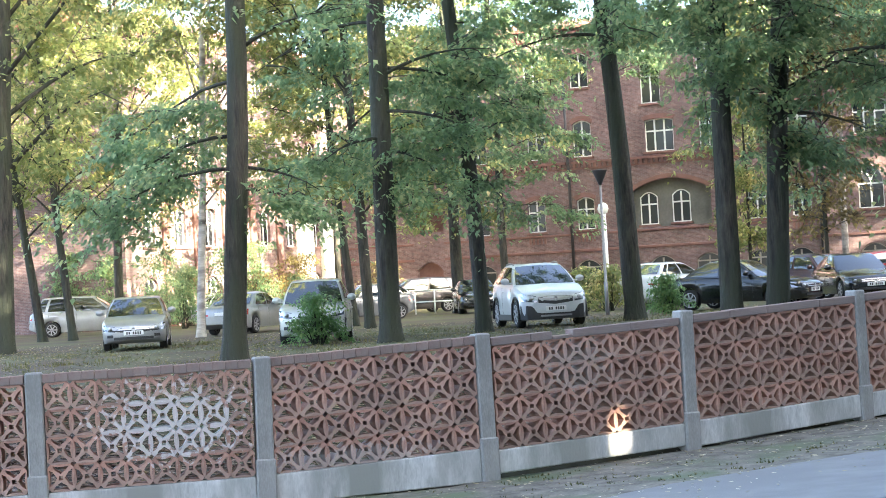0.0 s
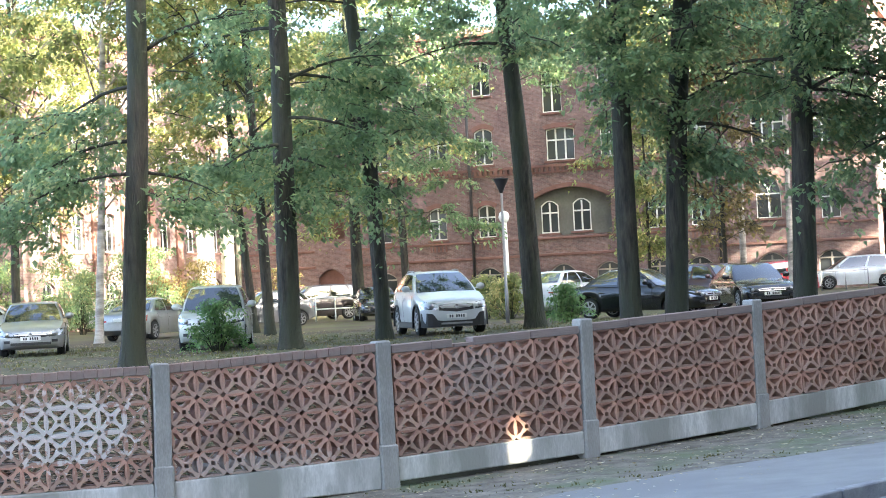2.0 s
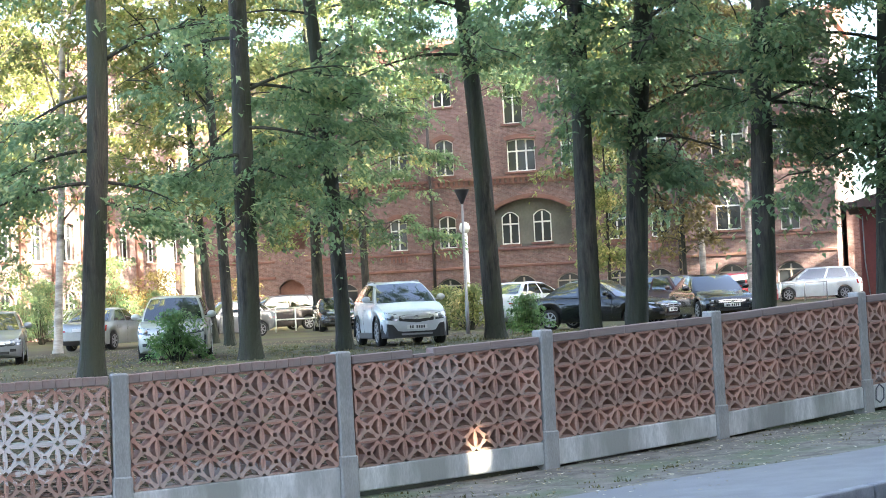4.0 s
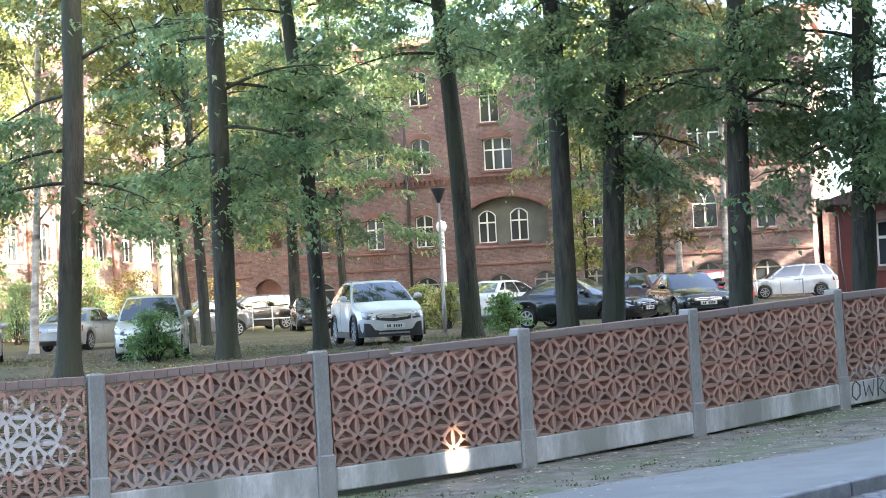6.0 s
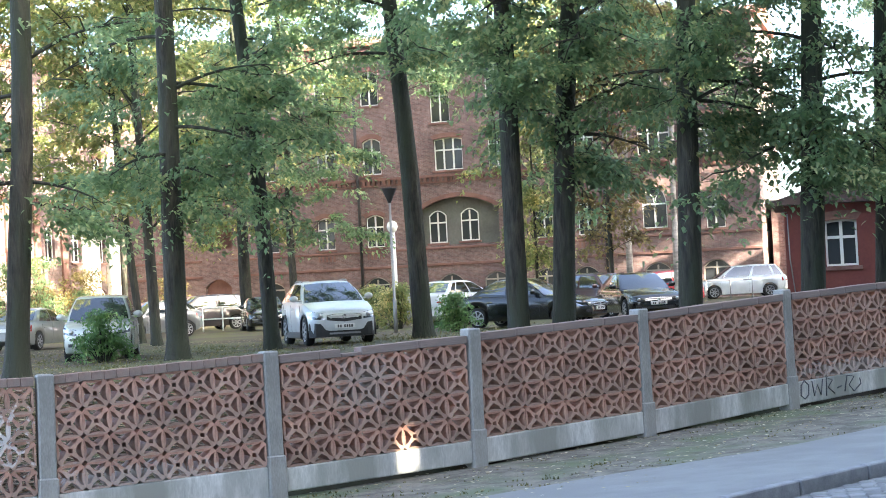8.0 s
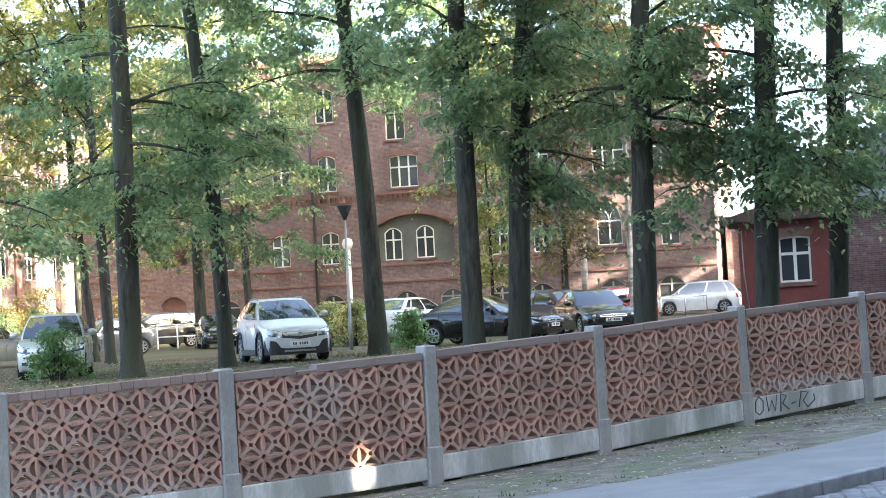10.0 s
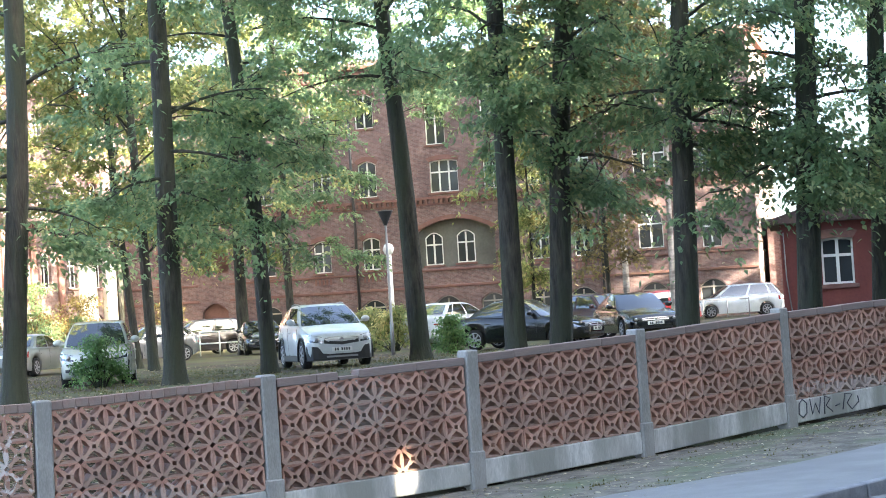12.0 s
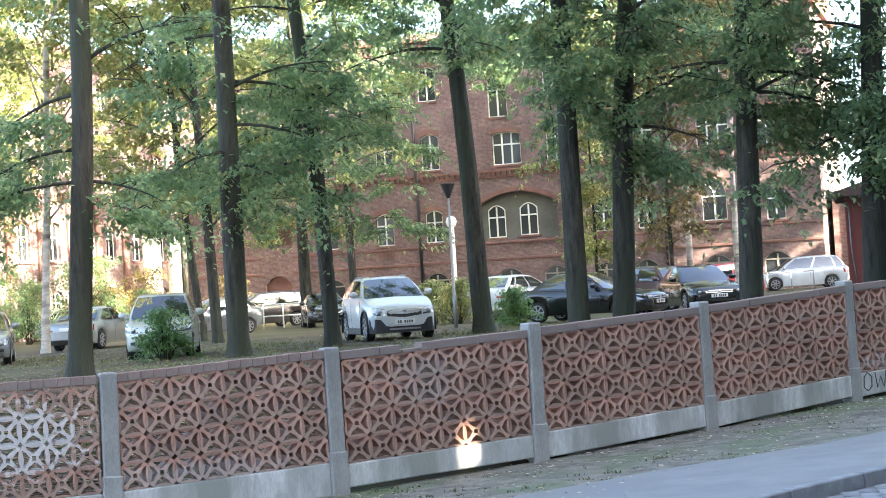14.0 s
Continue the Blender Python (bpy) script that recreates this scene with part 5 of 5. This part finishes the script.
for bx, by, br, bh, seed in ((-26.0, 92.0, 1.5, 3.6, 81), (-22.6, 95.0, 1.3, 3.0, 82), (-19.6, 97.0, 1.4, 4.2, 83), (-29.0, 95.0, 1.6, 4.0, 84), (-16.6, 92.0, 1.0, 2.2, 85), (-22.4, 89.0, 1.3, 4.0, 86), (-20.9, 86.5, 1.0, 2.8, 87), (-19.6, 89.5, 1.2, 3.6, 88)):
    bush(bx, by, br, bh, seed, M_LEAF, "tall loose green shrub before the brick wing")

lamp = empty("street_lamp", on_land(-1.08, 59.0), "grey street lamp with a dark cone-shaped head", "lamp")
lathe("pole", [(0.06, -0.1), (0.06, 1.0), (0.045, 1.02), (0.035, 4.05)], M_STEEL, lamp, "", 10)
lathe("head", [(0.05, 4.0), (0.09, 4.1), (0.23, 4.42), (0.25, 4.45), (0.0, 4.48)], M_LAMPHEAD, lamp, "dark cone head", 14)
globe = empty("globe_lamp", on_land(-1.55, 88.0), "white post with an opal globe lamp in the sun", "lamp")
lathe("pole", [(0.14, -0.1), (0.13, 2.0), (0.12, 4.05)], M_WPOST, globe, "white post", 10)
lathe("globe", [(0.06, 4.0), (0.2, 4.12), (0.26, 4.3), (0.2, 4.5), (0.05, 4.58)], M_GLOBE, globe, "opal globe", 14)

rail = empty("guard_rail", on_land(-9.5, 88.0, 10), "white painted tube guard rail beside the cars", "railing")
for x in (-0.9, 0, 0.9):
    tube("post", [(x, 0, -0.1), (x, 0, 1.1)], [0.035, 0.035], M_WPOST, rail)
for z in (0.55, 1.08):
    tube("bar", [(-0.9, 0, z), (0.9, 0, z)], [0.03, 0.03], M_WPOST, rail)

rail = empty("guard_rail", on_land(14.6, 97.0, -6), "thin grey tube rail before the white estate van", "railing")
for x in (-1.6, -0.6, 0.6, 1.7):
    tube("post", [(x, 0, -0.1), (x, 0, 1.0)], [0.03, 0.03], M_STEEL, rail)
for z in (0.95,):
    tube("bar", [(-1.6, 0, z), (1.7, 0, z)], [0.025, 0.025], M_STEEL, rail)


# ---- fallen leaves and a scrawl on the plinth ----
def litter(name, count, seed, inside, size, mat, label):
    rs = np.random.RandomState(seed)
    cs = []
    while len(cs) < count:
        p = inside(rs)
        if p is not None:
            cs.append(p)
    ob = leaf_cloud(name, cs, 1, 0.0, 1.0, size, mat, None, seed)
    co = np.empty(len(ob.data.vertices) * 3)
    ob.data.vertices.foreach_get("co", co)
    co = co.reshape(-1, 4, 3)
    co[:, :, 2] = co[:, :1, 2] + (co[:, :, 2] - co[:, :1, 2]) * 0.25 + 0.012
    ob.data.vertices.foreach_set("co", co.ravel())
    return tagged(ob, label, "leaves", "", "stuff")


def verge_spot(rs):
    s, u = rs.uniform(-12, 14), rs.uniform(0, 1)
    nf = float(np.interp(s, [p[0] for p in POST_SN], [p[1] for p in POST_SN]))
    p = ROAD_O + ROAD_E * s + ROAD_N * (-0.9 + (nf + 0.7) * u ** 0.7)
    return (p.x, p.y, front_z(p.x) + 0.035)


def yard_spot(rs):
    x, y = rs.uniform(-26, 14), rs.uniform(22, 62)
    if behind_fence(x, y) < 0.6 or (x > -1.5 and y < 36):
        return None
    return (x, y, land(x, y) + 0.02)


def grass(name, count, seed, spot, height, mat, label):
    """Short upright blades in loose tufts, as one mesh."""
    rs = np.random.RandomState(seed)
    vs, fs = [], []
    while len(fs) < count:
        p = spot(rs)
        if p is None or noise.noise((p[0] * 0.45, p[1] * 0.45, seed)) < rs.uniform(-0.25, 0.3):
            continue
        for _ in range(5):
            a, h = rs.uniform(0, 6.283), height * rs.uniform(0.5, 1.3)
            bx, by = p[0] + rs.normal(0, 0.05), p[1] + rs.normal(0, 0.05)
            dx, dy, lx, ly = 0.012 * math.cos(a), 0.012 * math.sin(a), rs.normal(0, h * 0.35), rs.normal(0, h * 0.35)
            k = len(vs)
            z = p[2] - 0.03
            vs += [(bx - dx, by - dy, z), (bx + dx, by + dy, z), (bx + lx, by + ly, z + h)]
            fs.append((k, k + 1, k + 2))
    return tagged(mesh_object(name, vs, fs, mat), label, "grass", "", "stuff")


def yard_edge(rs):
    x, y = rs.uniform(-20, 6), rs.uniform(19, 56)
    q = behind_fence(x, y)
    return None if q < 7.0 else (x, y, land(x, y))


def verge_edge(rs):
    s = rs.uniform(-12, 14)
    e0, nf = path_edge(s), float(np.interp(s, [p[0] for p in POST_SN], [p[1] for p in POST_SN]))
    p = ROAD_O + ROAD_E * s + ROAD_N * (e0 + (nf - e0) * rs.uniform(0.0, 0.97))
    return (p.x, p.y, front_z(p.x) + 0.03)


M_GRASS = leaf_material("short_grass", (0.045, 0.048, 0.014), (0.1, 0.098, 0.03), (0.19, 0.155, 0.06), 0.35)
grass("yard_grass", 18000, 8, yard_edge, 0.1, M_GRASS, "thin short grass between fallen leaves in the yard")
grass("verge_grass", 2600, 9, verge_edge, 0.028, M_GRASS, "short worn grass on the verge by the fence")
litter("fallen_leaves", 2600, 5, verge_spot, 0.06, M_LITTER, "pale fallen leaves scattered on the verge and pavement")
def slope_spot(rs):
    x, y = rs.uniform(-10, -0.3), rs.uniform(19, 34)
    q = behind_fence(x, y)
    return None if not 0.5 < q < 11 else (x, y, land(x, y) + 0.015)


M_STREWN = leaf_material("strewn_yellow_leaves", (0.12, 0.085, 0.04), (0.22, 0.17, 0.08), (0.42, 0.36, 0.2), 0.2)
M_DRY = leaf_material("dry_brown_leaves", (0.16, 0.085, 0.055), (0.26, 0.15, 0.1), (0.4, 0.3, 0.18), 0.15)
litter("dry_leaves", 20000, 7, slope_spot, 0.13, M_DRY, "thick reddish-brown dry leaves on the slope inside the fence")
litter("yard_leaves", 13000, 6, yard_spot, 0.09, M_STREWN, "yellow-brown fallen leaves strewn over the yard")


def scrawl(bay, strokes):
    """Spray-painted strokes, slightly proud of a plinth."""
    for pts in strokes:
        tube("scrawl", [(x + 0.1, -0.079, z - 0.02) for x, z in pts], [0.009] * len(pts), M_GRAF, bay, "grey spray-painted scrawl", 5)


scrawl(BAYS[6][0], [
    [(0.14, 0.72), (0.07, 0.66), (0.06, 0.53), (0.14, 0.48), (0.22, 0.53), (0.23, 0.66), (0.14, 0.72)],
    [(0.3, 0.71), (0.34, 0.51), (0.41, 0.65), (0.48, 0.51), (0.53, 0.72)],
    [(0.6, 0.49), (0.61, 0.73), (0.74, 0.69), (0.64, 0.6), (0.78, 0.51)],
    [(0.84, 0.58), (0.94, 0.6)],
    [(1.0, 0.52), (1.06, 0.73), (1.22, 0.71), (1.1, 0.6), (1.2, 0.51), (1.36, 0.6), (1.34, 0.68)],
])
